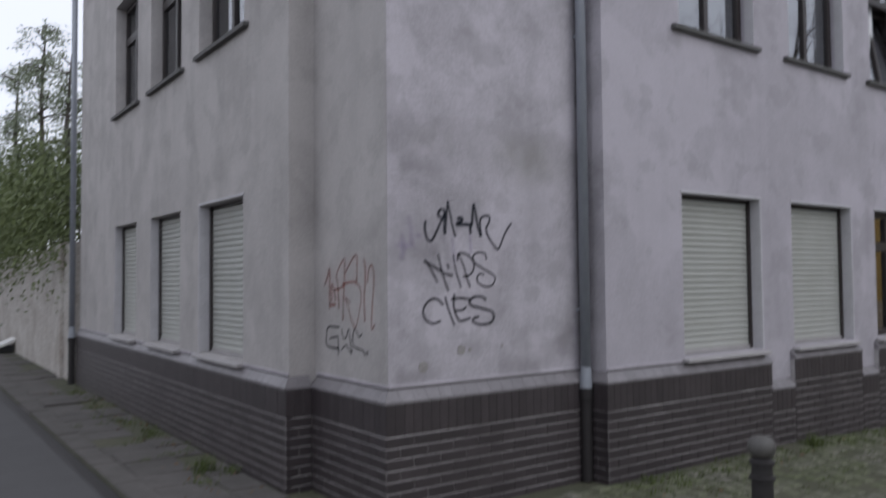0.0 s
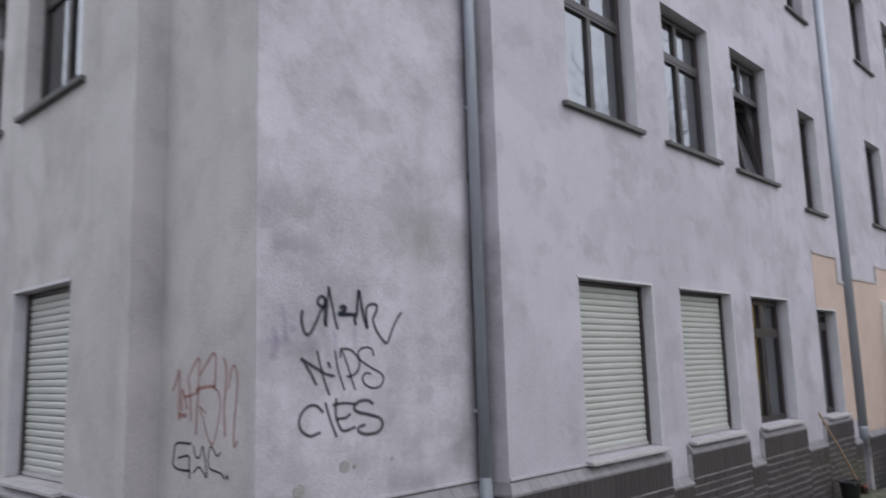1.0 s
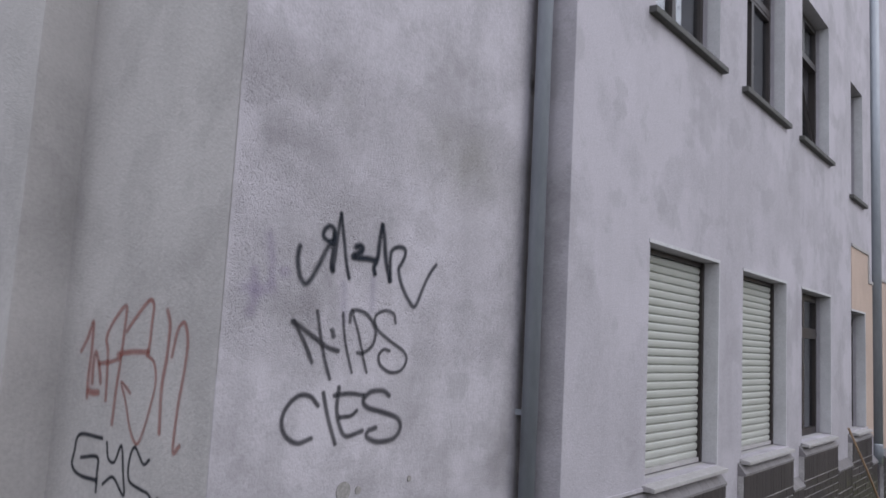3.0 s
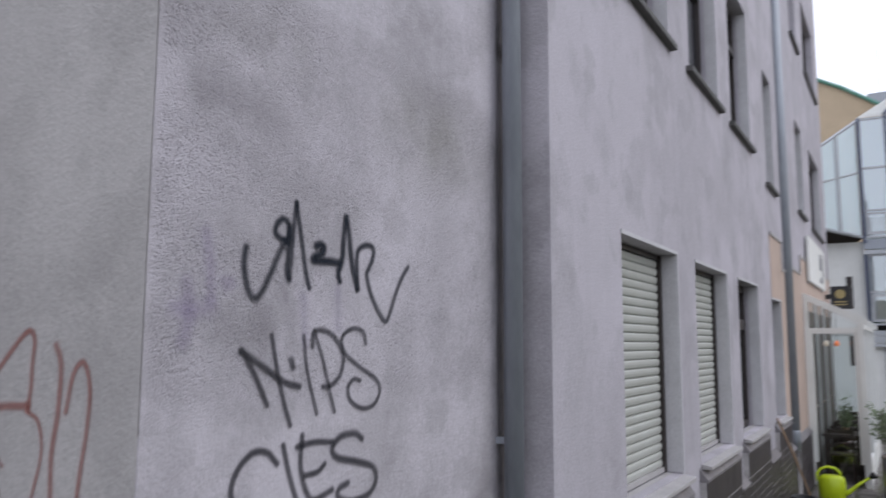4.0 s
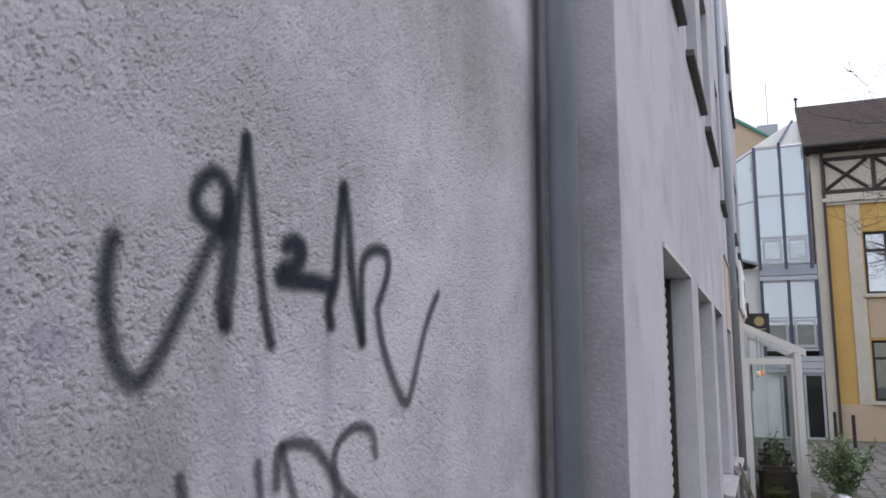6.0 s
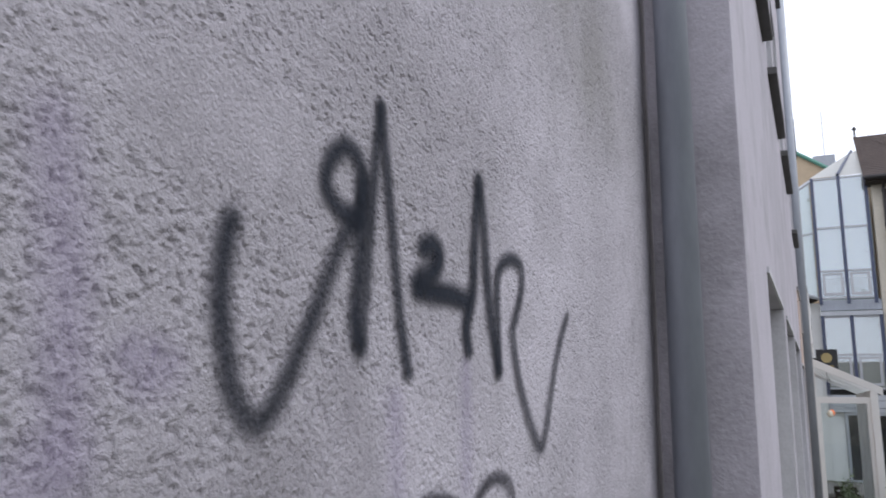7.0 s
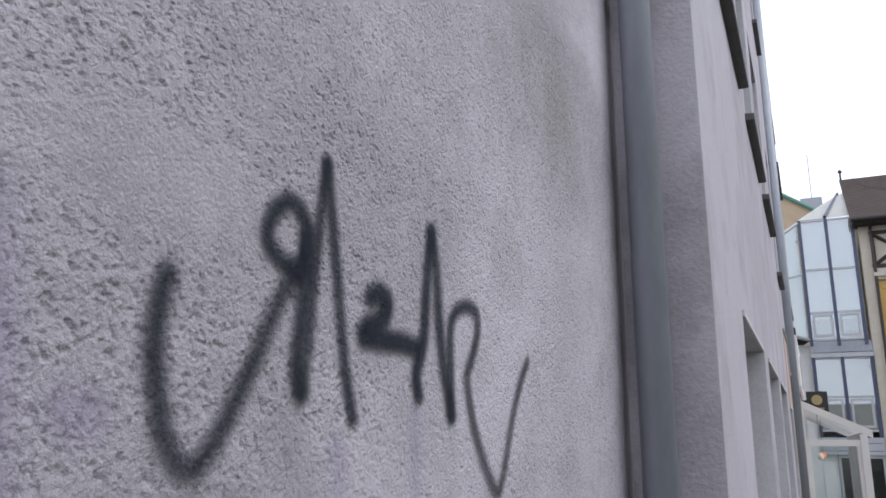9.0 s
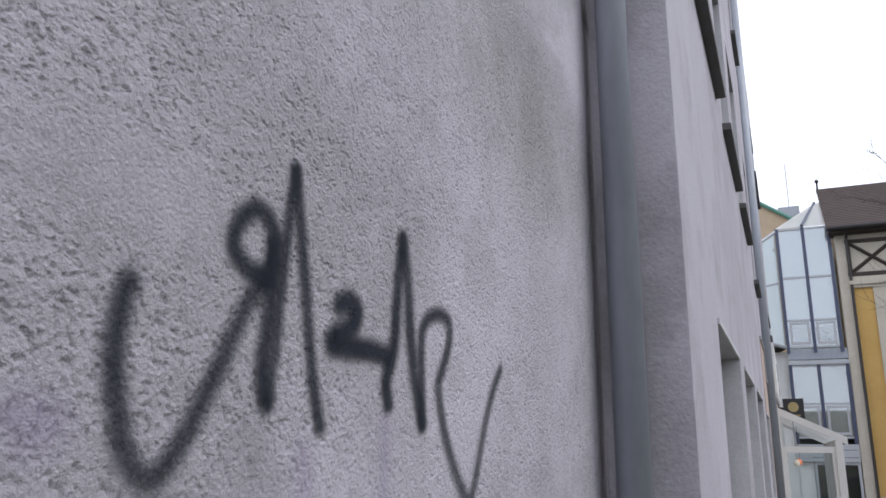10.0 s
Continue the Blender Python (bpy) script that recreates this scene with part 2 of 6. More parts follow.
ground = bmesh.new()
box(ground, -900, 900, -900, 900, GROUND - 1.4, GROUND - 0.95)
tagged(part("ground", ground, M_SOIL), "bare mossy earth beyond the paving", "ground", kind="structure")
bm = bmesh.new()
rims = []
for x in (1.93, 8.5, 15.0, 35.0, 60.0):
    rims.append([bm.verts.new((x, y, lane_z(x) + dz)) for y, dz in ((-40, -0.155), (40, -0.155), (40, -0.014), (-40, -0.014))])
for r0, r1 in zip(rims, rims[1:]):
    for k in range(4):
        bm.faces.new((r0[k], r0[(k + 1) % 4], r1[(k + 1) % 4], r1[k]))
bm.faces.new(rims[0]), bm.faces.new(rims[-1])
tagged(part("ground_bed", bm, M_SOIL), "mossy earth bed between the paving stones", "ground", kind="structure")

# windows of the long facade: (u0, u1, z0, z1)
FW = [(6.565, 7.892, 0.995, 2.6), (8.516, 9.827, 0.995, 2.6), (10.44, 11.69, 0.995, 2.6), (12.85, 13.7, 0.96, 2.51)]
FU = [(6.58, 7.87, 4.262, 5.94), (8.56, 9.79, 4.262, 5.94), (10.45, 11.68, 4.262, 5.94), (12.9, 13.66, 4.057, 5.63)]
FT = [(10.45, 11.68, 7.3, 8.9), (12.9, 13.66, 7.3, 8.9)]
LW = [(7.66, 8.947, 0.985, 2.612), (9.655, 10.928, 0.985, 2.612), (11.63, 12.88, 0.985, 2.612)]
LU = [(7.64, 8.99, 4.315, 6.0), (9.64, 10.95, 4.315, 6.0), (11.62, 12.9, 4.315, 6.0)]
F2U = [(16.34, 17.37, 4.2, 5.81), (18.63, 20.85, 4.18, 5.78)]
F2T = [(16.34, 17.37, 7.36, 8.9), (18.63, 20.95, 7.36, 8.9)]
NOTCH = 14.24
HOUSE_END = 15.42
TH = 0.34

bm = pierced(bmesh.new(), FRONT, AX, NOTCH, -0.3, TOP, TH, FW + FU + FT)
tagged(part("wall_lane", bm, M_FACADE), "lilac-grey rendered facade with stains below the sills", "wall", kind="structure")
bm = pierced(bmesh.new(), SIDE, LY, HOUSE_END, -0.3, TOP, TH, LW + LU)
tagged(part("wall_street", bm, M_SIDE), "rendered street facade, side light in its colour, with shuttered windows", "wall", kind="structure")
bm = pierced(bmesh.new(), FRONT2, SX, 22.1, -0.3, TOP, TH, F2U + F2T)
tagged(part("wall_lane_far", bm, M_FACADE), "grey rendered facade standing a little forward", "wall", kind="structure")

bm = bmesh.new()
box(bm, NOTCH - 0.1, SX + 0.1, FY + 0.085, FY + TH + 0.1, -0.3, TOP)
tagged(part("wall_recess", bm, M_FACADE), "narrow rendered recess behind a downpipe", "wall", kind="structure")

# corner wall: two arms behind a coat of rough render
bm = bmesh.new()
box(bm, KX, AX + 0.3, GY + 0.02, GY + 0.32, 1.7, 3.1)
box(bm, KX, AX + 0.3, GY, GY + 0.32, -0.3, 1.7)
box(bm, KX, AX + 0.3, GY, GY + 0.32, 3.1, TOP)
wall_corner = tagged(part("wall_corner", bm, M_PLASTER), "rough grey rendered corner wall with spray tags", "wall", kind="structure")


bm = bmesh.new()
box(bm, KX - 0.002, KX + 0.3, GY + 0.004, LY + 0.3, -0.3, TOP)
tagged(part("wall_side", bm, M_SIDE), "rendered side of the corner, side light in its colour", "wall", kind="structure")


def vnoise(u, v, seed):
    """Smooth value noise on a wrapped random lattice."""
    g = np.random.RandomState(seed).rand(256, 256)
    i, j = np.floor(u).astype(int), np.floor(v).astype(int)
    a, b = u - i, v - j
    a, b = a * a * (3 - 2 * a), b * b * (3 - 2 * b)
    g00, g10, g01, g11 = g[i % 256, j % 256], g[(i + 1) % 256, j % 256], g[i % 256, (j + 1) % 256], g[(i + 1) % 256, (j + 1) % 256]
    return (g00 * (1 - a) + g10 * a) * (1 - b) + (g01 * (1 - a) + g11 * a) * b


def step(lo, hi, x):
    t = np.clip((x - lo) / (hi - lo), 0, 1)
    return t * t * (3 - 2 * t)


def relief(x, z):
    """Hollows of the roughcast: depth into the wall, and how deep in a hollow a spot lies."""
    x, z = np.asarray(x, float), np.asarray(z, float)
    turn = 0.75 + 2.2 * (vnoise(x / 0.07, z / 0.07, 9) - 0.5) + 0.55 * step(3.9, 4.4, x)
    wx, wz = x + 0.006 * vnoise(x / 0.011, z / 0.011, 13), z + 0.006 * vnoise(x / 0.011 + 50, z / 0.011, 14)
    a, b = wx * np.cos(turn.mean()) - wz * np.sin(turn.mean()), wx * np.sin(turn.mean()) + wz * np.cos(turn.mean())
    along = np.clip(turn - turn.mean(), -1, 1) * 0.004
    n1 = vnoise((a + along) / 0.0072, (b - along) / 0.0042, 1) * 0.42 + vnoise(a / 0.0046 + 40, b / 0.0031, 2) * 0.3 + vnoise(x / 0.0023, z / 0.0023, 8) * 0.28
    n2 = vnoise(x / 0.0021, z / 0.0023, 3)
    pit = step(0.6, 0.7, n1)
    smooth = np.exp(-((x - 3.68) / 0.14) ** 2 - ((z - 2.30) / 0.05) ** 2)
    smooth = np.minimum(1, 1.5 * smooth)
    rough = (1 - 0.9 * smooth) * (0.72 + 0.4 * step(0.36, 0.58, vnoise(x / 0.3 + 7, z / 0.22 + 3, 4) * 0.65 + vnoise(x / 0.1, z / 0.09, 5) * 0.35))
    edge = step(0.0, 0.1, np.minimum(z - 1.7, 3.1 - z)) * step(0.0, 0.03, np.minimum(x - KX, AX - x))
    d = (0.0021 * pit + 0.0016 * n2 + 0.0014 * n1) * rough - 0.0012 + 0.004 * (vnoise(x / 0.4, z / 0.5, 6) - 0.5)
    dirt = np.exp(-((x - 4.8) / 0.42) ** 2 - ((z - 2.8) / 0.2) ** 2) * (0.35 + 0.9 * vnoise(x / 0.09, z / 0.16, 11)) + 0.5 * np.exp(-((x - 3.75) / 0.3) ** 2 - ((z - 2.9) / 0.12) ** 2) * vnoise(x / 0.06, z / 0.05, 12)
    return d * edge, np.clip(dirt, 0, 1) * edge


def coat():
    nx, nz = 1080, 840
    f, g = np.linspace(0, 1, nx), np.linspace(0, 1, nz)
    X, Z = np.meshgrid(KX + (AX - KX) * (0.72 * f + 0.28 * f ** 2), 1.7 + 1.4 * (g + 0.065 * np.sin(2 * np.pi * g)))
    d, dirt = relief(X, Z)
    me = bpy.data.meshes.new("render_coat")
    co = np.stack([X, GY + d, Z], -1).reshape(-1, 3)
    idx = np.arange(nx * nz).reshape(nz, nx)
    quads = np.stack([idx[:-1, :-1], idx[:-1, 1:], idx[1:, 1:], idx[1:, :-1]], -1).reshape(-1, 4)
    me.vertices.add(len(co))
    me.vertices.foreach_set("co", co.ravel())
    me.loops.add(quads.size)
    me.loops.foreach_set("vertex_index", quads.ravel())
    me.polygons.add(len(quads))
    me.polygons.foreach_set("loop_start", np.arange(len(quads)) * 4)
    me.update()
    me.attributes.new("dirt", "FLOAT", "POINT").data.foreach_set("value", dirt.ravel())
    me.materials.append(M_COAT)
    me.shade_smooth()
    ob = new("render_coat", me)
    ob.parent = wall_corner
    ob["label"] = "coarse pitted roughcast render"


coat()

# unseen roof and closing walls, added to keep light out of the rooms
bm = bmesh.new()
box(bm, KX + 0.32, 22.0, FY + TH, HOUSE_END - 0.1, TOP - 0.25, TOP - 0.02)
tagged(part("ceiling", bm, M_ROOM), "unseen lid over the house that keeps the rooms dark", "ceiling", kind="structure")
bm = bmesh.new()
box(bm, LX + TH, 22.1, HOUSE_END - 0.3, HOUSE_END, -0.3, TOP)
tagged(part("wall_back", bm, M_ROOM), "unseen plain rear wall that keeps the rooms dark", "wall", kind="structure")
bm = bmesh.new()
box(bm, 21.8, 22.1, SY + TH, HOUSE_END - 0.3, -0.3, TOP)
tagged(part("wall_end", bm, M_PLASTER), "unseen plain rendered end wall closing the house", "wall", kind="structure")
# partition added behind the windows, dark so the rooms look unlit
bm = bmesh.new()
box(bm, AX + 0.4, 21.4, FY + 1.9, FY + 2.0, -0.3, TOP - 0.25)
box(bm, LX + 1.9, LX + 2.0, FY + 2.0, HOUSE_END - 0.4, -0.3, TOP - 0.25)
tagged(part("wall_inner", bm, M_ROOM), "added inner wall, coloured dark to make the rooms dim", "wall", kind="structure")

# peach painted base of the lane facade, stepped at its upper edge
bm = bmesh.new()
FRONT.box(bm, 12.86, 13.93, -0.006, 0, 2.512, 3.36)
FRONT.box(bm, 13.702, NOTCH - 0.002, -0.006, 0, 0.8, 2.512)
FRONT.box(bm, 13.93, NOTCH - 0.002, -0.006, 0, 2.512, 2.96)
FRONT2.box(bm, SX, 16.0, -0.006, 0, 0.55, 3.06)
FRONT2.box(bm, 16.0, 22.1, -0.006, 0, 0.55, 3.36)
box(bm, SX - 0.006, SX, SY - 0.006, FY + 0.08, 0.55, 3.06)
box(bm, NOTCH + 0.002, SX - 0.008, FY + 0.078, FY + 0.084, 0.55, 3.0)
tagged(part("trim_peach", bm, M_PEACH), "peach painted base of the facade", "paint field", kind="structure")
bm = bmesh.new()
FRONT.box(bm, 12.86, 13.93, -0.022, 0, 3.36, 3.4)
FRONT.box(bm, 13.93, 13.97, -0.022, 0, 2.96, 3.4)
FRONT.box(bm, 13.97, NOTCH - 0.002, -0.022, 0, 2.96, 3.0)
FRONT2.box(bm, SX, 16.0, -0.022, 0, 3.06, 3.1)
FRONT2.box(bm, 16.0, 16.04, -0.022, 0, 3.1, 3.4)
FRONT2.box(bm, 16.04, 22.1, -0.022, 0, 3.36, 3.4)
tagged(part("trim", bm, M_SILLSTONE), "narrow grey stepped moulding over the peach base", "moulding", kind="structure")


# ---- windows ----
def shutter(face, hole, label):
    u0, u1, z0, z1 = hole
    sh = empty("roller_shutter", label, "shutter", "closed roller shutters")
    for a, b in ((u0, u0 + 0.045), (u1 - 0.045, u1)):
        bm = bmesh.new()
        face.box(bm, a + 0.002, b - 0.002, 0.11, 0.19, z0 + 0.01, z1 - 0.005)
        part("guide_rail", bm, M_BROWNFRAME, sh)
    n = 25
    hgt = (z1 - z0 - 0.08) / n
    for i in range(n):
        bm = bmesh.new()
        zb = z0 + 0.04 + i * hgt
        prof = [(0.146, 0.0), (0.138, 0.16), (0.134, 0.45), (0.1345, 0.72), (0.141, 0.9), (0.15, 0.94)]
        rows = [[bm.verts.new(face.at(u, d, zb + f * hgt)) for u in (u0 + 0.045, u1 - 0.045)] for d, f in prof]
        back = [[bm.verts.new(face.at(u, 0.168, zb + f * hgt)) for u in (u0 + 0.045, u1 - 0.045)] for f in (0.0, 0.94)]
        ring = rows + back[::-1]
        for r0, r1 in zip(ring, ring[1:] + ring[:1]):
            bm.faces.new((r0[0], r0[1], r1[1], r1[0]))
        part("slat", bm, M_SHUTTER, sh)
    bm = bmesh.new()
    face.box(bm, u0 + 0.045, u1 - 0.045, 0.12, 0.17, z0 + 0.012, z0 + 0.045)
    part("bottom_rail", bm, M_SILLSTONE, sh)
    bm = bmesh.new()
    face.box(bm, u0 + 0.045, u1 - 0.045, 0.125, 0.3, z1 - 0.04, z1 - 0.004)
    part("box_lid", bm, M_BROWNFRAME, sh)
    return sh


COUNT = [0]


def window(face, hole, leaves=2, transom=0.72, curtain=(), tilted=False, depth=0.15):
    u0, u1, z0, z1 = hole
    COUNT[0] += 1
    w = empty("window_%d" % COUNT[0], kind="structure")
    fw = 0.045
    bm = bmesh.new()
    face.box(bm, u0, u0 + fw, depth, depth + 0.08, z0, z1)
    face.box(bm, u1 - fw, u1, depth, depth + 0.08, z0, z1)
    face.box(bm, u0 + fw, u1 - fw, depth, depth + 0.08, z1 - fw, z1)
    face.box(bm, u0 + fw, u1 - fw, depth, depth + 0.08, z0, z0 + fw)
    part("window_frame", bm, M_BROWNFRAME, w)
    zt = z0 + (z1 - z0) * transom
    if transom < 1:
        bm = bmesh.new()
        face.box(bm, u0 + fw, u1 - fw, depth - 0.015, depth + 0.07, zt - 0.025, zt + 0.025)
        part("transom", bm, M_BROWNFRAME, w)
    step_u = (u1 - u0 - 2 * fw) / leaves
    zones = [(z0 + fw, zt - 0.025 if transom < 1 else z1 - fw)] + ([(zt + 0.025, z1 - fw)] if transom < 1 else [])
    for i in range(leaves):
        a, b = u0 + fw + i * step_u, u0 + fw + (i + 1) * step_u
        for k, (lo, hi) in enumerate(zones):
            bm = bmesh.new()
            s = 0.034
            face.box(bm, a, a + s, depth - 0.01, depth + 0.06, lo, hi)
            face.box(bm, b - s, b, depth - 0.01, depth + 0.06, lo, hi)
            face.box(bm, a + s, b - s, depth - 0.01, depth + 0.06, lo, lo + s)
            face.box(bm, a + s, b - s, depth - 0.01, depth + 0.06, hi - s, hi)
            g = bmesh.new()
            face.box(g, a + s, b - s, depth + 0.022, depth + 0.03, lo + s, hi - s)
            sash = part("sash", bm, M_BROWNFRAME, w)
            pane = part("pane", g, M_GLASS, sash)
            pane.visible_shadow = False
            if tilted and k == 0:
                piv = Vector(face.at((a + b) / 2, depth + 0.06, lo))
                axis = Vector((1, 0, 0)) if face.along == "x" else Vector((0, -1, 0))
                sash.matrix_local = Matrix.Translation(piv) @ Matrix.Rotation(radians(-9), 4, axis) @ Matrix.Translation(-piv)
    for a, b in curtain:
        bm = bmesh.new()
        n = max(6, int((b - a) * 40))
        lo, hi = z0 + 0.05, z1 - 0.03
        rows = []
        for i in range(n + 1):
            u = u0 + (u1 - u0) * a + (u1 - u0) * (b - a) * i / n
            d = depth + 0.115 + 0.018 * math.sin(i * 1.9) + 0.008 * math.sin(i * 0.7)
            rows.append([bm.verts.new(face.at(u, d + e, z)) for e, z in ((0, lo), (0, hi), (0.006, hi), (0.006, lo))])
        for r0, r1 in zip(rows, rows[1:]):
            for k in range(4):
                bm.faces.new((r0[k], r1[k], r1[(k + 1) % 4], r0[(k + 1) % 4]))
        tagged(part("curtain", bm, M_CURTAIN, smooth=True), "white net curtain hanging behind a window", "curtain", "curtains")
    return w


def sill(face, hole, dark=True):
    u0, u1, z0, z1 = hole
    bm = bmesh.new()
    if dark:
        face.wedge(bm, u0 - 0.12, u1 + 0.06, -0.058, 0.15, z0 - 0.062, z0 - 0.014, z0 + 0.004)
    else:
        face.wedge(bm, u0 - 0.04, u1 + 0.04, -0.088, 0.12, z0 - 0.05, z0 - 0.02, z0 + 0.006)
    bevelled(bm, 0.006)
    tagged(part("sill", bm, M_DARKSILL if dark else M_SILLSTONE), "dark mossy window sill slab" if dark else "pale grey stone window sill", "sill", kind="structure")


for h in FW[:2] + LW:
    shutter(FRONT if h in FW else SIDE, h, "closed cream roller shutter in a facade opening")
for h in FW:
    sill(FRONT, h, False)
for h in LW:
    sill(SIDE, h, False)
window(FRONT, FW[2], 2, 0.72, ((0.12, 0.9),))
window(FRONT, FW[3], 1, 0.85)
window(FRONT, FU[0], 2, 0.68, ((0.0, 0.42), (0.5, 0.72)))
window(FRONT, FU[1], 2, 0.68, ((0.0, 0.36), (0.45, 0.6)))
window(FRONT, FU[2], 2, 0.68, ((0.1, 0.5),), tilted=True)
window(FRONT, FU[3], 1, 1.0)
for h in FT:
    window(FRONT, h, 2, 0.68)
for h in FU + FT:
    sill(FRONT, h)
for h, c in zip(LU, (((0.0, 0.25), (0.45, 0.75)), ((0.2, 0.5),), ())):
    window(SIDE, h, 2, 0.68, c)
    sill(SIDE, h)
window(FRONT2, F2U[0], 1, 1.0)
window(FRONT2, F2U[1], 3, 1.0, ((0.35, 0.5),))
window(FRONT2, F2T[0], 1, 1.0)
window(FRONT2, F2T[1], 3, 1.0, ((0.05, 0.3),))
for h in F2U + F2T:
    sill(FRONT2, h)
# white edge bands round the openings at street level
for face, hs in ((FRONT, FW), (SIDE, LW[:1])):
    for u0, u1, z0, z1 in hs:
        bm = bmesh.new()
        face.box(bm, u0 - 0.02, u1 + 0.025, -0.01, 0.0, z1, z1 + 0.025)
        face.box(bm, u1, u1 + 0.018, -0.01, 0.0, z0, z1)
        tagged(part("trim", bm, M_EDGE), "narrow pale edge band round an opening", "moulding", kind="structure")


# pale linings of the reveals
for face, hs in ((FRONT, FW + FU), (SIDE, LW), (FRONT2, F2U)):
    for u0, u1, z0, z1 in hs:
        bm = bmesh.new()
        face.box(bm, u1 - 0.004, u1, 0.001, 0.11, z0 + 0.01, z1 - 0.004)
        face.box(bm, u0, u0 + 0.004, 0.001, 0.11, z0 + 0.01, z1 - 0.004)
        tagged(part("trim", bm, M_EDGE), "pale rendered lining of a window reveal", "moulding", kind="structure")
# thin panel added over the return; its paler plaster lifts the shade there
bm = bmesh.new()
box(bm, AX - 0.003, AX, FY + 0.001, GY - 0.001, 0.9, TOP)
tagged(part("wall_return", bm, M_PLASTER), "rendered return panel beside the downpipe, paler to lift its shade", "wall", kind="structure")


# ---- downpipes ----
def downpipe(cx, cy, r, joints, label, shoe):
    p = empty("downpipe", label, "downpipe")
    bm = tube(bmesh.new(), [(cx, cy, 0.42 if shoe else 0.8), (cx, cy, TOP)], r, 28)
    part("pipe", bm, M_ZINC, p, smooth=True)
    for z in joints:
        bm = tube(bmesh.new(), [(cx, cy, z - 0.06), (cx, cy, z - 0.06), (cx, cy, z), (cx, cy, z)], [r - 0.001, r + 0.0012, r + 0.0012, r - 0.001], 28)
        part("collar", bm, M_ZINC, p)
        if z == 2.98:
            continue
        bm = bmesh.new()
        box(bm, cx - 0.012, cx + 0.012, cy + r - 0.004, cy + r + 0.09, z - 0.09, z - 0.06)
        part("bracket", bm, M_ZINC, p)
    if shoe:
        bm = tube(bmesh.new(), [(cx, cy, 0.45), (cx, cy, 0.68), (cx, cy, 0.7)], [r + 0.002, r + 0.002, r + 0.0005], 20)
        part("sleeve", bm, M_ZINC, p, smooth=True)
    else:
        bm = tube(bmesh.new(), [(cx, cy, GROUND), (cx, cy, 0.68), (cx, cy, 0.69), (cx, cy, 0.79)], [r + 0.008, r + 0.008, r + 0.017, r + 0.017], 28)
        part("standpipe", bm, M_IRONPIPE, p, "dark cast-iron standpipe")
        bm = tube(bmesh.new(), [(cx, cy, 0.785), (cx, cy, 0.9), (cx, cy, 0.98)], [r + 0.012, r + 0.006, r + 0.001], 28)
        part("sleeve", bm, M_ZINC, p)
    return p


downpipe(5.358, 5.282, 0.046, (1.56, 2.98, 4.06, 6.0), "grey zinc downpipe in the corner of the facade", False)
downpipe(14.4, 5.115, 0.085, (2.2, 4.4, 6.6), "grey zinc downpipe between two facades", True)
p = downpipe(2.98, HOUSE_END + 0.1, 0.05, (2.0, 4.0, 6.0), "thin grey downpipe at the end of the house", False)


# ---- spray paint ----
M_SPRAY = spray_mat("black_spray", (0.014, 0.018, 0.028), 1.0, rim=0.66)
M_SPRAY_THIN = spray_mat("thin_black_spray", (0.035, 0.034, 0.042), 0.78)
M_SPRAY_RED = spray_mat("faded_red_spray", (0.31, 0.10, 0.08), 0.6)
M_DAMP = spray_mat("damp_dirt", (0.15, 0.14, 0.135), 0.24, rim=0.95)
# dark paint for the shade in the gap behind the downpipe
M_PIPESHADE = spray_mat("pipe_shade_paint", (0.12, 0.11, 0.105), 0.75, rim=0.7)
M_SPRAY_VIOLET = spray_mat("faded_violet_spray", (0.30, 0.22, 0.43), 0.27, rim=0.9)
LIFT = [0.003]
TAG_PAINT = {}


def tag_of(name, paint, label, category="graffiti"):
    e = empty(name, label, category)
    TAG_PAINT[e.name] = paint
    return e


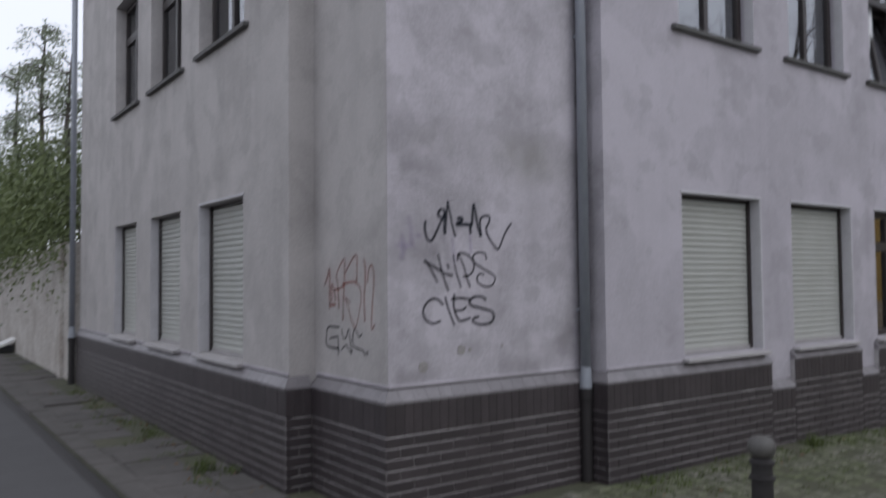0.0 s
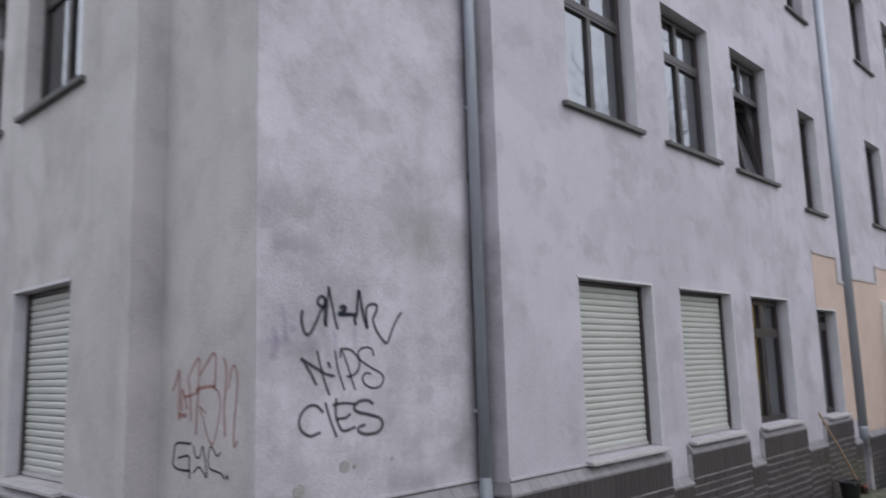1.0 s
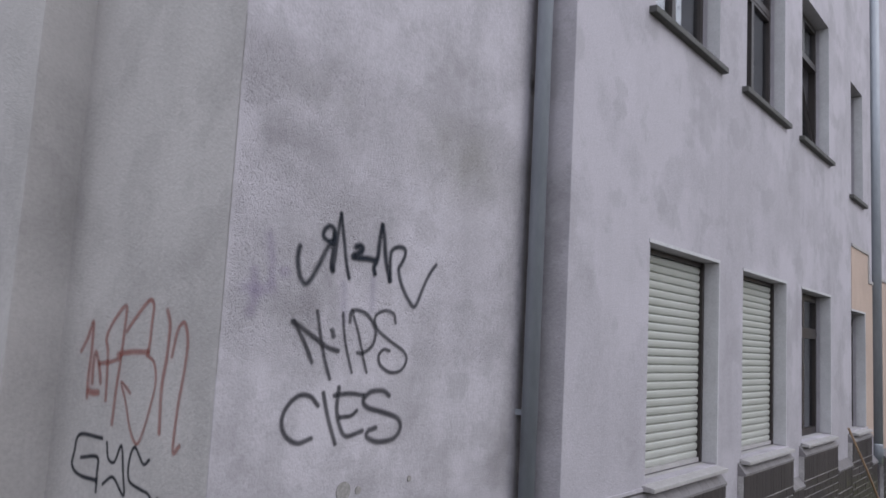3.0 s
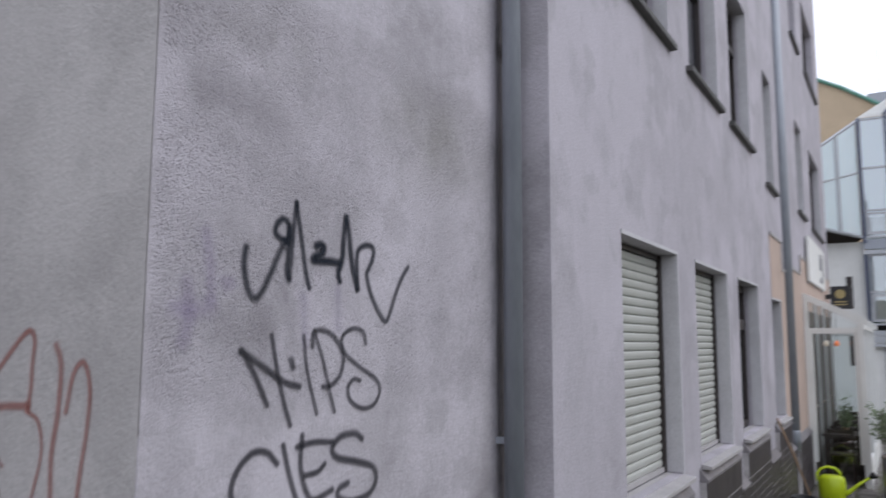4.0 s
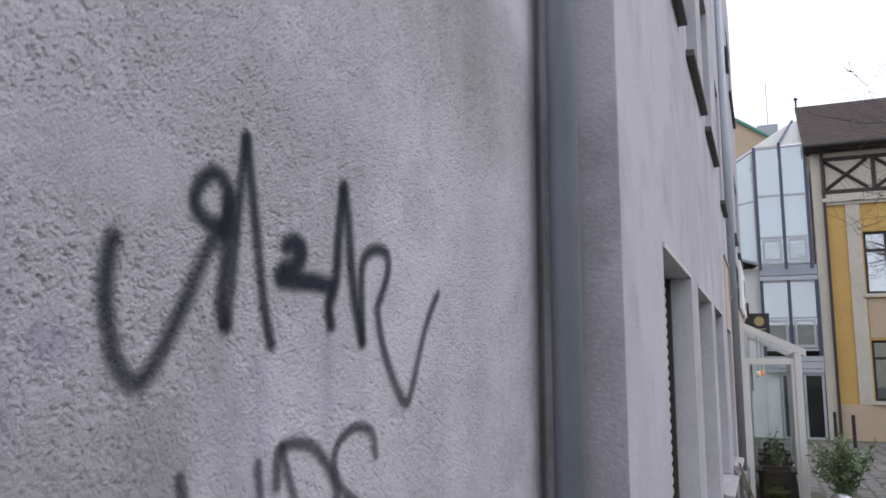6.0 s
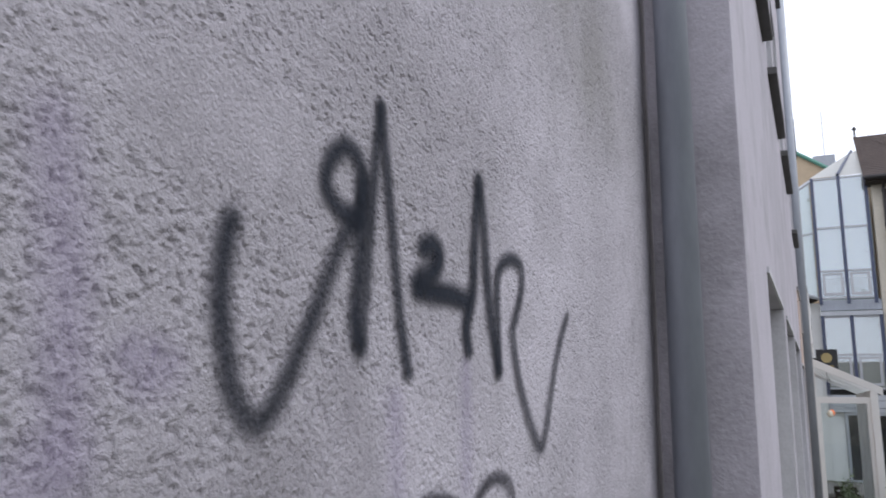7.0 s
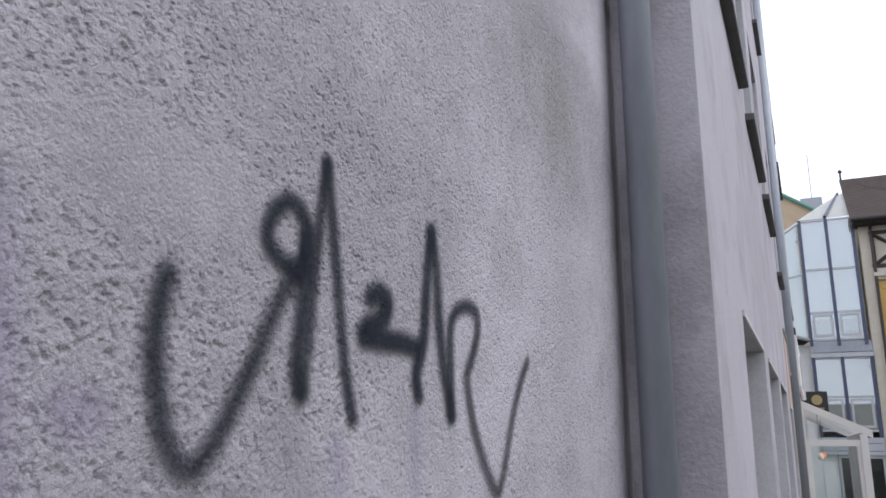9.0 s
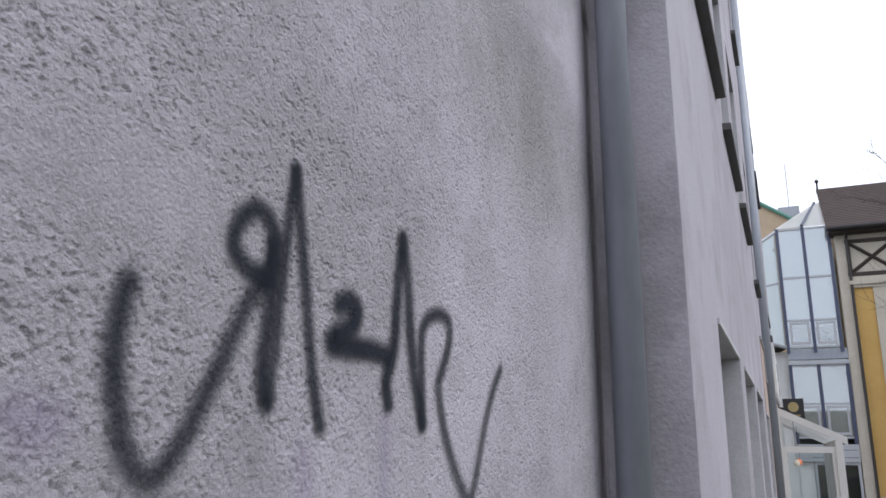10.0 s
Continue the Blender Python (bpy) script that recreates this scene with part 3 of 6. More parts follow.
def stroke(tag, face, width, pts, load=(1.0, 1.0)):
    """A sprayed line through the points (u, z), lying on the render; load is how much paint it carries from start to end."""
    LIFT[0] = 0.003 + (LIFT[0] + 0.0001 - 0.003) % 0.0018
    bm = bmesh.new()
    cover = bm.verts.layers.float.new("cover")
    P = [np.array(p, float) for p in pts]
    P = [2 * P[0] - P[1]] + P + [2 * P[-1] - P[-2]]
    line = []
    for p0, p1, p2, p3 in zip(P, P[1:], P[2:], P[3:]):
        n = max(2, int(np.linalg.norm(p2 - p1) / 0.0035))
        for i in range(n):
            t = i / n
            line.append(0.5 * (2 * p1 + (p2 - p0) * t + (2 * p0 - 5 * p1 + 4 * p2 - p3) * t * t + (3 * p1 - p0 - 3 * p2 + p3) * t ** 3))
    line.append(P[-2])
    line = np.array(line)
    tan = np.gradient(line, axis=0)
    tan /= np.linalg.norm(tan, axis=1, keepdims=True) + 1e-9
    # rounded ends
    head = [line[0] - tan[0] * width * f for f in (0.75, 0.5, 0.25)]
    tail = [line[-1] + tan[-1] * width * f for f in (0.25, 0.5, 0.75)]
    line = np.array(head + list(line) + tail)
    tan = np.array([tan[0]] * 3 + list(tan) + [tan[-1]] * 3)
    nor = np.stack([-tan[:, 1], tan[:, 0]], 1)
    across = np.linspace(-1, 1, 13)
    caps = np.ones(len(line))
    caps[:3], caps[-3:] = (0.0, 0.45, 0.85), (0.85, 0.45, 0.0)
    spots = line[:, None, :] + nor[:, None, :] * across[None, :, None] * width * 0.8
    depth = relief(spots[..., 0], spots[..., 1])[0] if face is WALL_P else np.zeros(spots.shape[:2])
    inside = (spots[..., 1] > 1.7) & (spots[..., 1] < 3.1)
    depth = np.where(inside, depth * 0.6, 0)
    rows = []
    for i in range(len(line)):
        row = []
        for k in range(13):
            v = bm.verts.new(face.at(spots[i, k, 0], depth[i, k] - LIFT[0], spots[i, k, 1]))
            v[cover] = (1 - abs(across[k]) ** 1.35) * caps[i] * (load[0] + (load[1] - load[0]) * i / len(line))
            row.append(v)
        rows.append(row)
    for r0, r1 in zip(rows, rows[1:]):
        for k in range(12):
            bm.faces.new((r0[k], r0[k + 1], r1[k + 1], r1[k]))
    part("stroke", bm, TAG_PAINT[tag.name], tag, smooth=True)


tag_curvy = tag_of("graffiti_scrawl", M_SPRAY, "black sprayed looping scrawl on rough render")
stroke(tag_curvy, WALL_P, 0.0285, [(3.69, 2.223), (3.685, 2.206), (3.683, 2.179), (3.685, 2.152), (3.692, 2.126), (3.702, 2.096), (3.718, 2.077), (3.734, 2.071), (3.749, 2.081), (3.768, 2.104), (3.786, 2.134), (3.813, 2.18), (3.842, 2.234), (3.869, 2.263)], load=(0.9, 0.84))
stroke(tag_curvy, WALL_P, 0.0248, [(3.869, 2.263), (3.84, 2.265), (3.819, 2.275), (3.812, 2.289), (3.821, 2.312), (3.843, 2.329), (3.865, 2.325), (3.878, 2.306), (3.877, 2.281)], load=(1.0, 1.0))
stroke(tag_curvy, WALL_P, 0.0289, [(3.876, 2.299), (3.877, 2.251), (3.874, 2.204), (3.871, 2.164), (3.88, 2.14)], load=(0.9, 1.05))
stroke(tag_curvy, WALL_P, 0.0220, [(3.882, 2.143), (3.89, 2.195), (3.893, 2.243), (3.897, 2.292), (3.901, 2.343), (3.908, 2.39)], load=(0.8, 0.95))
stroke(tag_curvy, WALL_P, 0.0218, [(3.908, 2.392), (3.919, 2.349), (3.929, 2.306), (3.942, 2.252), (3.953, 2.202), (3.966, 2.154), (3.98, 2.119)], load=(0.95, 1.0))
stroke(tag_curvy, WALL_P, 0.0298, [(4.011, 2.26), (4.034, 2.268), (4.051, 2.26), (4.046, 2.243), (4.02, 2.229), (3.998, 2.22), (3.995, 2.212), (4.028, 2.212), (4.077, 2.215), (4.13, 2.214)], load=(1.15, 1.1))
stroke(tag_curvy, WALL_P, 0.0275, [(4.139, 2.153), (4.132, 2.181), (4.152, 2.227), (4.157, 2.29), (4.163, 2.338), (4.171, 2.377)], load=(1.1, 1.0))
stroke(tag_curvy, WALL_P, 0.0295, [(4.171, 2.378), (4.188, 2.327), (4.199, 2.264), (4.213, 2.204), (4.232, 2.158), (4.243, 2.131)], load=(0.95, 1.05))
stroke(tag_curvy, WALL_P, 0.0246, [(4.243, 2.131), (4.24, 2.19), (4.236, 2.238), (4.246, 2.272), (4.287, 2.293), (4.331, 2.29), (4.338, 2.259), (4.313, 2.213), (4.299, 2.186), (4.319, 2.13), (4.353, 2.08), (4.394, 2.038), (4.423, 2.019), (4.449, 2.045), (4.475, 2.098), (4.505, 2.154), (4.542, 2.205), (4.574, 2.238)], load=(1.0, 0.85))
tag_upper = tag_of("graffiti_letters", M_SPRAY_THIN, "thin black sprayed letters on rough render")
stroke(tag_upper, WALL_P, 0.0201, [(3.686, 1.916), (3.747, 1.834), (3.797, 1.751)])
stroke(tag_upper, WALL_P, 0.0234, [(3.679, 1.915), (3.776, 1.866), (3.871, 1.817), (3.942, 1.8)])
stroke(tag_upper, WALL_P, 0.0184, [(3.808, 1.961), (3.843, 1.837), (3.87, 1.758), (3.904, 1.681)])
stroke(tag_upper, WALL_P, 0.0260, [(3.899, 1.885), (3.904, 1.876), (3.909, 1.862)])
stroke(tag_upper, WALL_P, 0.0160, [(3.957, 1.961), (3.981, 1.841), (4.031, 1.708)])
stroke(tag_upper, WALL_P, 0.0201, [(4.002, 1.927), (4.011, 1.977), (4.098, 1.969), (4.165, 1.902), (4.154, 1.832), (4.098, 1.795), (4.059, 1.794)])
stroke(tag_upper, WALL_P, 0.0160, [(4.011, 1.977), (4.062, 1.87), (4.096, 1.776), (4.124, 1.708)])
stroke(tag_upper, WALL_P, 0.0176, [(4.299, 1.936), (4.282, 1.978), (4.218, 1.989), (4.16, 1.958), (4.178, 1.903), (4.275, 1.849), (4.364, 1.808), (4.39, 1.765), (4.353, 1.717), (4.281, 1.708), (4.211, 1.741), (4.198, 1.785), (4.229, 1.812), (4.267, 1.806)])
tag_lower = tag_of("graffiti_letters", M_SPRAY_THIN, "black sprayed round letters on rough render")
stroke(tag_lower, WALL_P, 0.0226, [(3.849, 1.571), (3.803, 1.61), (3.742, 1.614), (3.686, 1.575), (3.661, 1.518), (3.684, 1.459), (3.748, 1.424), (3.824, 1.438)])
stroke(tag_lower, WALL_P, 0.0226, [(3.875, 1.622), (3.908, 1.525), (3.961, 1.407)])
stroke(tag_lower, WALL_P, 0.0236, [(3.963, 1.644), (3.959, 1.549), (3.987, 1.47), (4.028, 1.434), (4.121, 1.451)])
stroke(tag_lower, WALL_P, 0.0213, [(3.938, 1.61), (4.025, 1.617), (4.114, 1.608)])
stroke(tag_lower, WALL_P, 0.0213, [(3.981, 1.517), (4.043, 1.52), (4.079, 1.541)])
stroke(tag_lower, WALL_P, 0.0261, [(4.284, 1.602), (4.24, 1.624), (4.16, 1.62), (4.117, 1.585), (4.148, 1.552), (4.252, 1.527), (4.35, 1.496), (4.373, 1.447), (4.328, 1.404), (4.226, 1.397), (4.155, 1.422), (4.16, 1.449), (4.206, 1.46)])
tag_red = tag_of("graffiti_scrawl", M_SPRAY_RED, "faded red sprayed scrawl on a grey wall")
stroke(tag_red, SIDE_P, 0.0259, [(6.398, 1.733), (6.352, 1.792), (6.314, 1.865), (6.306, 1.739), (6.312, 1.626), (6.306, 1.536)])
stroke(tag_red, SIDE_P, 0.0262, [(6.273, 1.602), (6.277, 1.684), (6.262, 1.733), (6.219, 1.661), (6.201, 1.608)])
stroke(tag_red, SIDE_P, 0.0328, [(6.297, 1.564), (6.253, 1.56), (6.212, 1.564)])
stroke(tag_red, SIDE_P, 0.0221, [(6.225, 1.688), (6.13, 1.702), (6.058, 1.721)])
stroke(tag_red, SIDE_P, 0.0221, [(6.143, 1.538), (6.151, 1.639), (6.165, 1.747), (6.185, 1.806), (6.129, 1.885), (6.047, 1.942), (6.044, 1.834), (6.05, 1.726), (6.065, 1.593), (6.072, 1.446)])
stroke(tag_red, SIDE_P, 0.0208, [(6.024, 1.836), (5.951, 1.905), (5.87, 1.968), (5.833, 1.948), (5.836, 1.87), (5.836, 1.805), (5.848, 1.745)])
stroke(tag_red, SIDE_P, 0.0247, [(5.84, 1.758), (5.967, 1.752), (6.077, 1.736)])
stroke(tag_red, SIDE_P, 0.0156, [(5.837, 1.74), (5.791, 1.717), (5.768, 1.642), (5.792, 1.539), (5.83, 1.435), (5.866, 1.388), (5.924, 1.437), (5.981, 1.547), (6.027, 1.622), (5.951, 1.584)])
stroke(tag_red, SIDE_P, 0.0232, [(5.73, 1.93), (5.702, 1.875), (5.704, 1.748), (5.722, 1.622), (5.71, 1.449)])
stroke(tag_red, SIDE_P, 0.0193, [(5.669, 1.75), (5.645, 1.852), (5.603, 1.884), (5.571, 1.818), (5.575, 1.707), (5.598, 1.559), (5.605, 1.393), (5.564, 1.418)])
tag_small = tag_of("graffiti_letters", M_SPRAY, "small black sprayed letters low on a wall")
stroke(tag_small, SIDE_P, 0.0193, [(6.137, 1.378), (6.331, 1.371), (6.366, 1.29), (6.374, 1.235), (6.311, 1.203), (6.152, 1.2)])
stroke(tag_small, SIDE_P, 0.0190, [(6.302, 1.277), (6.164, 1.295), (6.153, 1.226), (6.147, 1.156)])
stroke(tag_small, SIDE_P, 0.0168, [(6.098, 1.364), (6.074, 1.302), (6.023, 1.296), (5.98, 1.366), (5.949, 1.267), (5.929, 1.175), (6.023, 1.232), (6.1, 1.194)])
stroke(tag_small, SIDE_P, 0.0165, [(5.764, 1.338), (5.805, 1.318), (5.877, 1.373), (5.91, 1.311), (5.895, 1.238), (5.807, 1.218), (5.752, 1.21), (5.71, 1.18)])
stroke(tag_small, SIDE_P, 0.0284, [(5.683, 1.197), (5.677, 1.188)])
violet = tag_of("paint_stain", M_SPRAY_VIOLET, "faded violet spray stains on rough render", "paint stain")
stroke(violet, WALL_P, 0.05, [(3.532, 2.247), (3.55, 2.16), (3.558, 2.064)])
stroke(violet, WALL_P, 0.045, [(3.606, 2.114), (3.62, 2.103), (3.635, 2.109)])
stroke(violet, WALL_P, 0.055, [(3.471, 2.102), (3.48, 2.006), (3.464, 1.94)])
stroke(violet, WALL_P, 0.06, [(3.431, 2.034), (3.49, 2.026), (3.558, 2.04)])
stroke(violet, WALL_P, 0.04, [(4.13, 2.124), (4.132, 2.066), (4.134, 1.989)])
stroke(violet, WALL_P, 0.04, [(3.95, 2.085), (3.958, 2.007), (3.966, 1.931)])

grime = tag_of("grime_stain", M_DAMP, "brownish grime washed over the rough render", "stain")
stroke(grime, WALL_P, 0.13, [(3.6, 2.0), (3.7, 1.96), (3.8, 2.0)])
stroke(grime, WALL_P, 0.1, [(3.74, 2.02), (3.78, 1.94), (3.77, 1.86)])
stroke(grime, WALL_P, 0.07, [(3.86, 2.1), (3.9, 2.02), (3.9, 1.93)])
stroke(grime, WALL_P, 0.16, [(3.5, 2.66), (3.64, 2.68), (3.8, 2.64)])
# the downpipe's shade, painted on the render as a dark streak
pipe_shade = tag_of("shade_streak", M_PIPESHADE, "painted dark streak for the shade behind the downpipe", "stain")
stroke(pipe_shade, WALL_P, 0.085, [(5.4, 0.98), (5.4, 2.0), (5.4, 3.4)])
stroke(pipe_shade, WALL_P, 0.085, [(5.4, 3.4), (5.4, 4.6), (5.4, 6.0)])
damp = tag_of("damp_stain", M_DAMP, "dark damp stains low on the render above the plinth", "stain")
stroke(damp, WALL_P, 0.2, [(4.526, 1.035), (4.822, 1.026), (5.069, 1.064), (5.239, 1.132)])
stroke(damp, WALL_P, 0.14, [(4.923, 1.19), (5.123, 1.229), (5.252, 1.325)])
stroke(damp, WALL_P, 0.12, [(3.444, 1.016), (3.591, 1.006), (3.787, 1.016)])

# ---- things along the lane ----
M_STEEL = mat("brushed_steel", (0.42, 0.42, 0.43), 0.28, 0.9, scale=5, amount=0.4, fine_amount=0.1, bump=0.05)
M_LIME = mat("lime_plastic", (0.50, 0.62, 0.015), 0.4, dark=(0.42, 0.54, 0.01), scale=6, amount=0.5, fine_amount=0.03, bump=0.05)
M_BLACKPLASTIC = mat("black_plastic", (0.018, 0.018, 0.02), 0.5, scale=6, amount=0.4, bump=0.1)
M_WOOD = mat("pale_wood", (0.33, 0.22, 0.14), 0.7, scale=10, amount=0.5, stretch=(1, 1, 0.2))
M_DARKWOOD = mat("dark_wood", (0.05, 0.033, 0.024), 0.6, scale=8, amount=0.5)
M_LEAF = mat("green_leaf", (0.24, 0.30, 0.17), 0.6, dark=(0.14, 0.19, 0.10), scale=9, amount=0.8, bump=0.1)
M_IVY = mat("ivy_leaf", (0.17, 0.21, 0.075), 0.6, dark=(0.085, 0.115, 0.04), scale=1.6, amount=0.9, bump=0.1)
M_FEATHER = mat("grey_green_leaf", (0.24, 0.28, 0.19), 0.6, dark=(0.15, 0.19, 0.11), scale=2, amount=0.8, bump=0.1)
M_GRASS = mat("grass", (0.095, 0.125, 0.035), 0.8, dark=(0.06, 0.085, 0.02), scale=4, amount=0.8, bump=0)
M_BARK = mat("grey_bark", (0.10, 0.085, 0.075), 0.9, scale=8, amount=0.6, bump=0.6, bump_scale=40)
M_GOLD = mat("gold_paint", (0.45, 0.36, 0.17), 0.4, 0.5, bump=0.05)
M_YELLOW = mat("ochre_plaster", (0.60, 0.385, 0.13), 0.9, dark=(0.49, 0.30, 0.09), scale=0.8, amount=0.6, fine=20, fine_amount=0.15, bump=0.3)
M_CREAM = mat("cream_plaster", (0.60, 0.55, 0.46), 0.9, scale=1.0, amount=0.5, fine=20, fine_amount=0.2, bump=0.3)
M_BEIGE = mat("beige_plaster", (0.56, 0.44, 0.31), 0.9, scale=0.7, amount=0.4, bump=0.2)
M_TILE = mat("brown_roof_tile", (0.13, 0.10, 0.09), 0.8, dark=(0.085, 0.066, 0.06), scale=2, amount=0.7, fine=15, fine_amount=0.3, bump=0.4)
M_TIMBER = mat("dark_timber", (0.055, 0.042, 0.036), 0.8, scale=3, amount=0.5)
M_BLUEFRAME = mat("blue_grey_frame", (0.07, 0.085, 0.14), 0.4, 0.3, scale=3, amount=0.3, bump=0)
M_ALU = mat("pale_aluminium", (0.50, 0.52, 0.55), 0.45, 0.3, scale=3, amount=0.3, bump=0)
M_BLIND = mat("pale_green_blind", (0.9, 0.95, 0.95), 0.8, dark=(0.78, 0.87, 0.87), scale=0.7, amount=0.6, bump=0.1, stretch=(1, 4, 0.4))
M_PEEL = mat("peeling_white_wall", (0.62, 0.60, 0.57), 0.95, dark=(0.30, 0.25, 0.21), scale=1.3, amount=0.75, fine=14, fine_amount=0.4, bump=0.6, bump_scale=25, bump_dist=0.01)
M_INK = mat("grey_print", (0.16, 0.16, 0.19), 0.6, bump=0)
M_COPPER = mat("green_copper", (0.12, 0.30, 0.24), 0.6, scale=2, amount=0.4, bump=0)


def watering_can():
    c = empty("watering_can", "lime-green plastic watering can on the paving", "watering can")
    bm = lathe(bmesh.new(), [(0.115, 0.0), (0.125, 0.01), (0.13, 0.15), (0.122, 0.25), (0.10, 0.285), (0.075, 0.295)], sides=28)
    for v in bm.verts:
        v.co.y *= 1.25
    part("body", bm, M_LIME, c, smooth=True)
    bm = tube(bmesh.new(), [(0, -0.13, 0.06), (0, -0.2, 0.1), (0, -0.3, 0.19), (0, -0.44, 0.29)], [0.035, 0.028, 0.02, 0.015], 14)
    part("spout", bm, M_LIME, c, smooth=True)
    bm = tube(bmesh.new(), [(0, -0.43, 0.285), (0, -0.47, 0.31), (0, -0.5, 0.33)], [0.015, 0.04, 0.045], 16)
    part("rose", bm, M_BLACKPLASTIC, c, "dark sprinkler rose", smooth=True)
    arc = [(0, -0.09 + 0.0, 0.28)] + [(0, 0.03 - 0.145 * math.cos(a), 0.27 + 0.125 * math.sin(a)) for a in [radians(d) for d in (25, 60, 95, 130, 165, 200, 235)]] + [(0, 0.14, 0.08)]
    part("handle", tube(bmesh.new(), arc, 0.017, 12), M_LIME, c, smooth=True)
    c.matrix_basis = pose(14.9, 4.7, lane_z(14.9), 0, 0, 8) @ Matrix.Scale(1.14, 4)


watering_can()


def bucket():
    b = empty("bucket", "black plastic bucket beside the plinth", "bucket")
    part("body", lathe(bmesh.new(), [(0.10, 0), (0.105, 0.004), (0.135, 0.27), (0.145, 0.28), (0.145, 0.295), (0.128, 0.295), (0.10, 0.02)], sides=24), M_BLACKPLASTIC, b, smooth=True)
    arc = [(0.142 * math.cos(a), 0.05 * math.sin(a) - 0.02, 0.285 - 0.09 * math.sin(a)) for a in [math.pi * i / 10 for i in range(11)]]
    part("handle", tube(bmesh.new(), arc, 0.005, 8), M_STEEL, b)
    b.matrix_basis = pose(12.6, 4.84, lane_z(12.6), 0, 0, 40)
    m = empty("broom", "broom with a pale wooden stick leaning on the wall", "broom")
    part("stick", tube(bmesh.new(), [(12.8, 4.76, 0.0), (12.5, 4.9, 0.55), (12.28, 5.055, 1.04)], 0.013, 10), M_WOOD, m)
    bm = bmesh.new()
    box(bm, -0.16, 0.16, -0.03, 0.03, 0, 0.045)
    head = part("head", bevelled(bm, 0.008), mat("red_brown_wood", (0.20, 0.06, 0.04), 0.6), m)
    bm = bmesh.new()
    rnd = random.Random(4)
    for i in range(90):
        x, y = rnd.uniform(-0.15, 0.15), rnd.uniform(-0.025, 0.025)
        tube(bm, [(x, y, 0.0), (x * 1.1, y * 1.4, -0.07)], 0.003, 4)
    bristles = part("bristles", bm, M_DARKWOOD, head)
    head.matrix_basis = pose(12.83, 4.74, -0.03, 0, 12, 30)


bucket()


def leaf_quads(bm, spots, size, rnd, droop=0.3):
    for p in spots:
        s = size * rnd.uniform(0.6, 1.3)
        a = Vector((rnd.gauss(0, 1), rnd.gauss(0, 1), rnd.gauss(-droop, 0.8))).normalized()
        b = a.cross(Vector((rnd.gauss(0, 1), rnd.gauss(0, 1), rnd.gauss(0, 1)))).normalized()
        p = Vector(p)
        q = [p, p + a * s * 0.5 + b * s * 0.2, p + a * s, p + a * s * 0.5 - b * s * 0.2]
        bm.faces.new([bm.verts.new(v) for v in q])


def loose(name, bm, material, parent=None, label=""):
    """Leaves keep their own facing, so normals are left alone."""
    me = bpy.data.meshes.new(name)
    bm.to_mesh(me)
    bm.free()
    me.materials.append(material)
    ob = new(name, me)
    ob.parent = parent
    if label:
        ob["label"] = label
    return ob


def shrub():
    s = empty("potted_shrub", "bushy green shrub in a black pot on the lane", "potted plant")
    part("pot", lathe(bmesh.new(), [(0.13, 0), (0.14, 0.01), (0.18, 0.42), (0.195, 0.43), (0.195, 0.47), (0.17, 0.47), (0.165, 0.43)], sides=24), M_BLACKPLASTIC, s, smooth=True)
    rnd = random.Random(11)
    stems, spots = bmesh.new(), []
    for i in range(70):
        a, lean = rnd.uniform(0, 6.283), rnd.uniform(0.05, 0.46)
        hgt = rnd.uniform(0.45, 0.95)
        pts = [(0.05 * math.cos(a), 0.05 * math.sin(a), 0.42)]
        for k in (0.35, 0.7, 1.0):
            pts.append((math.cos(a) * lean * k ** 1.3 + rnd.gauss(0, 0.02), math.sin(a) * lean * k ** 1.3 + rnd.gauss(0, 0.02), 0.42 + hgt * k * (1 - 0.3 * lean)))
        tube(stems, pts, [0.006, 0.005, 0.004, 0.002], 5)
        for k in range(42):
            t = rnd.uniform(0.25, 1.0) * 3
            i0 = min(int(t), 2)
            p = Vector(pts[i0]).lerp(Vector(pts[i0 + 1]), t - i0)
            spots.append(p)
    tagged(part("twigwork", stems, M_LEAF, s), kind="stuff")
    bm = bmesh.new()
    leaf_quads(bm, spots, 0.07, rnd, -0.3)
    loose("leaves", bm, M_LEAF, s, "narrow green leaves")
    s.matrix_basis = pose(15.6, 3.78, lane_z(15.6)) @ Matrix.Scale(1.1, 4)


shrub()


def steel_bin():
    b = empty("steel_bin", "round brushed-steel bin with a domed lid", "bin")
    part("body", lathe(bmesh.new(), [(0.125, 0), (0.13, 0.005), (0.13, 0.62), (0.125, 0.63)], sides=32), M_STEEL, b, smooth=True)
    part("lid", lathe(bmesh.new(), [(0.133, 0.625), (0.133, 0.645), (0.12, 0.68), (0.08, 0.706), (0.02, 0.716)], sides=32), M_STEEL, b, smooth=True)
    b.matrix_basis = pose(14.8, 3.91, lane_z(14.8))


steel_bin()


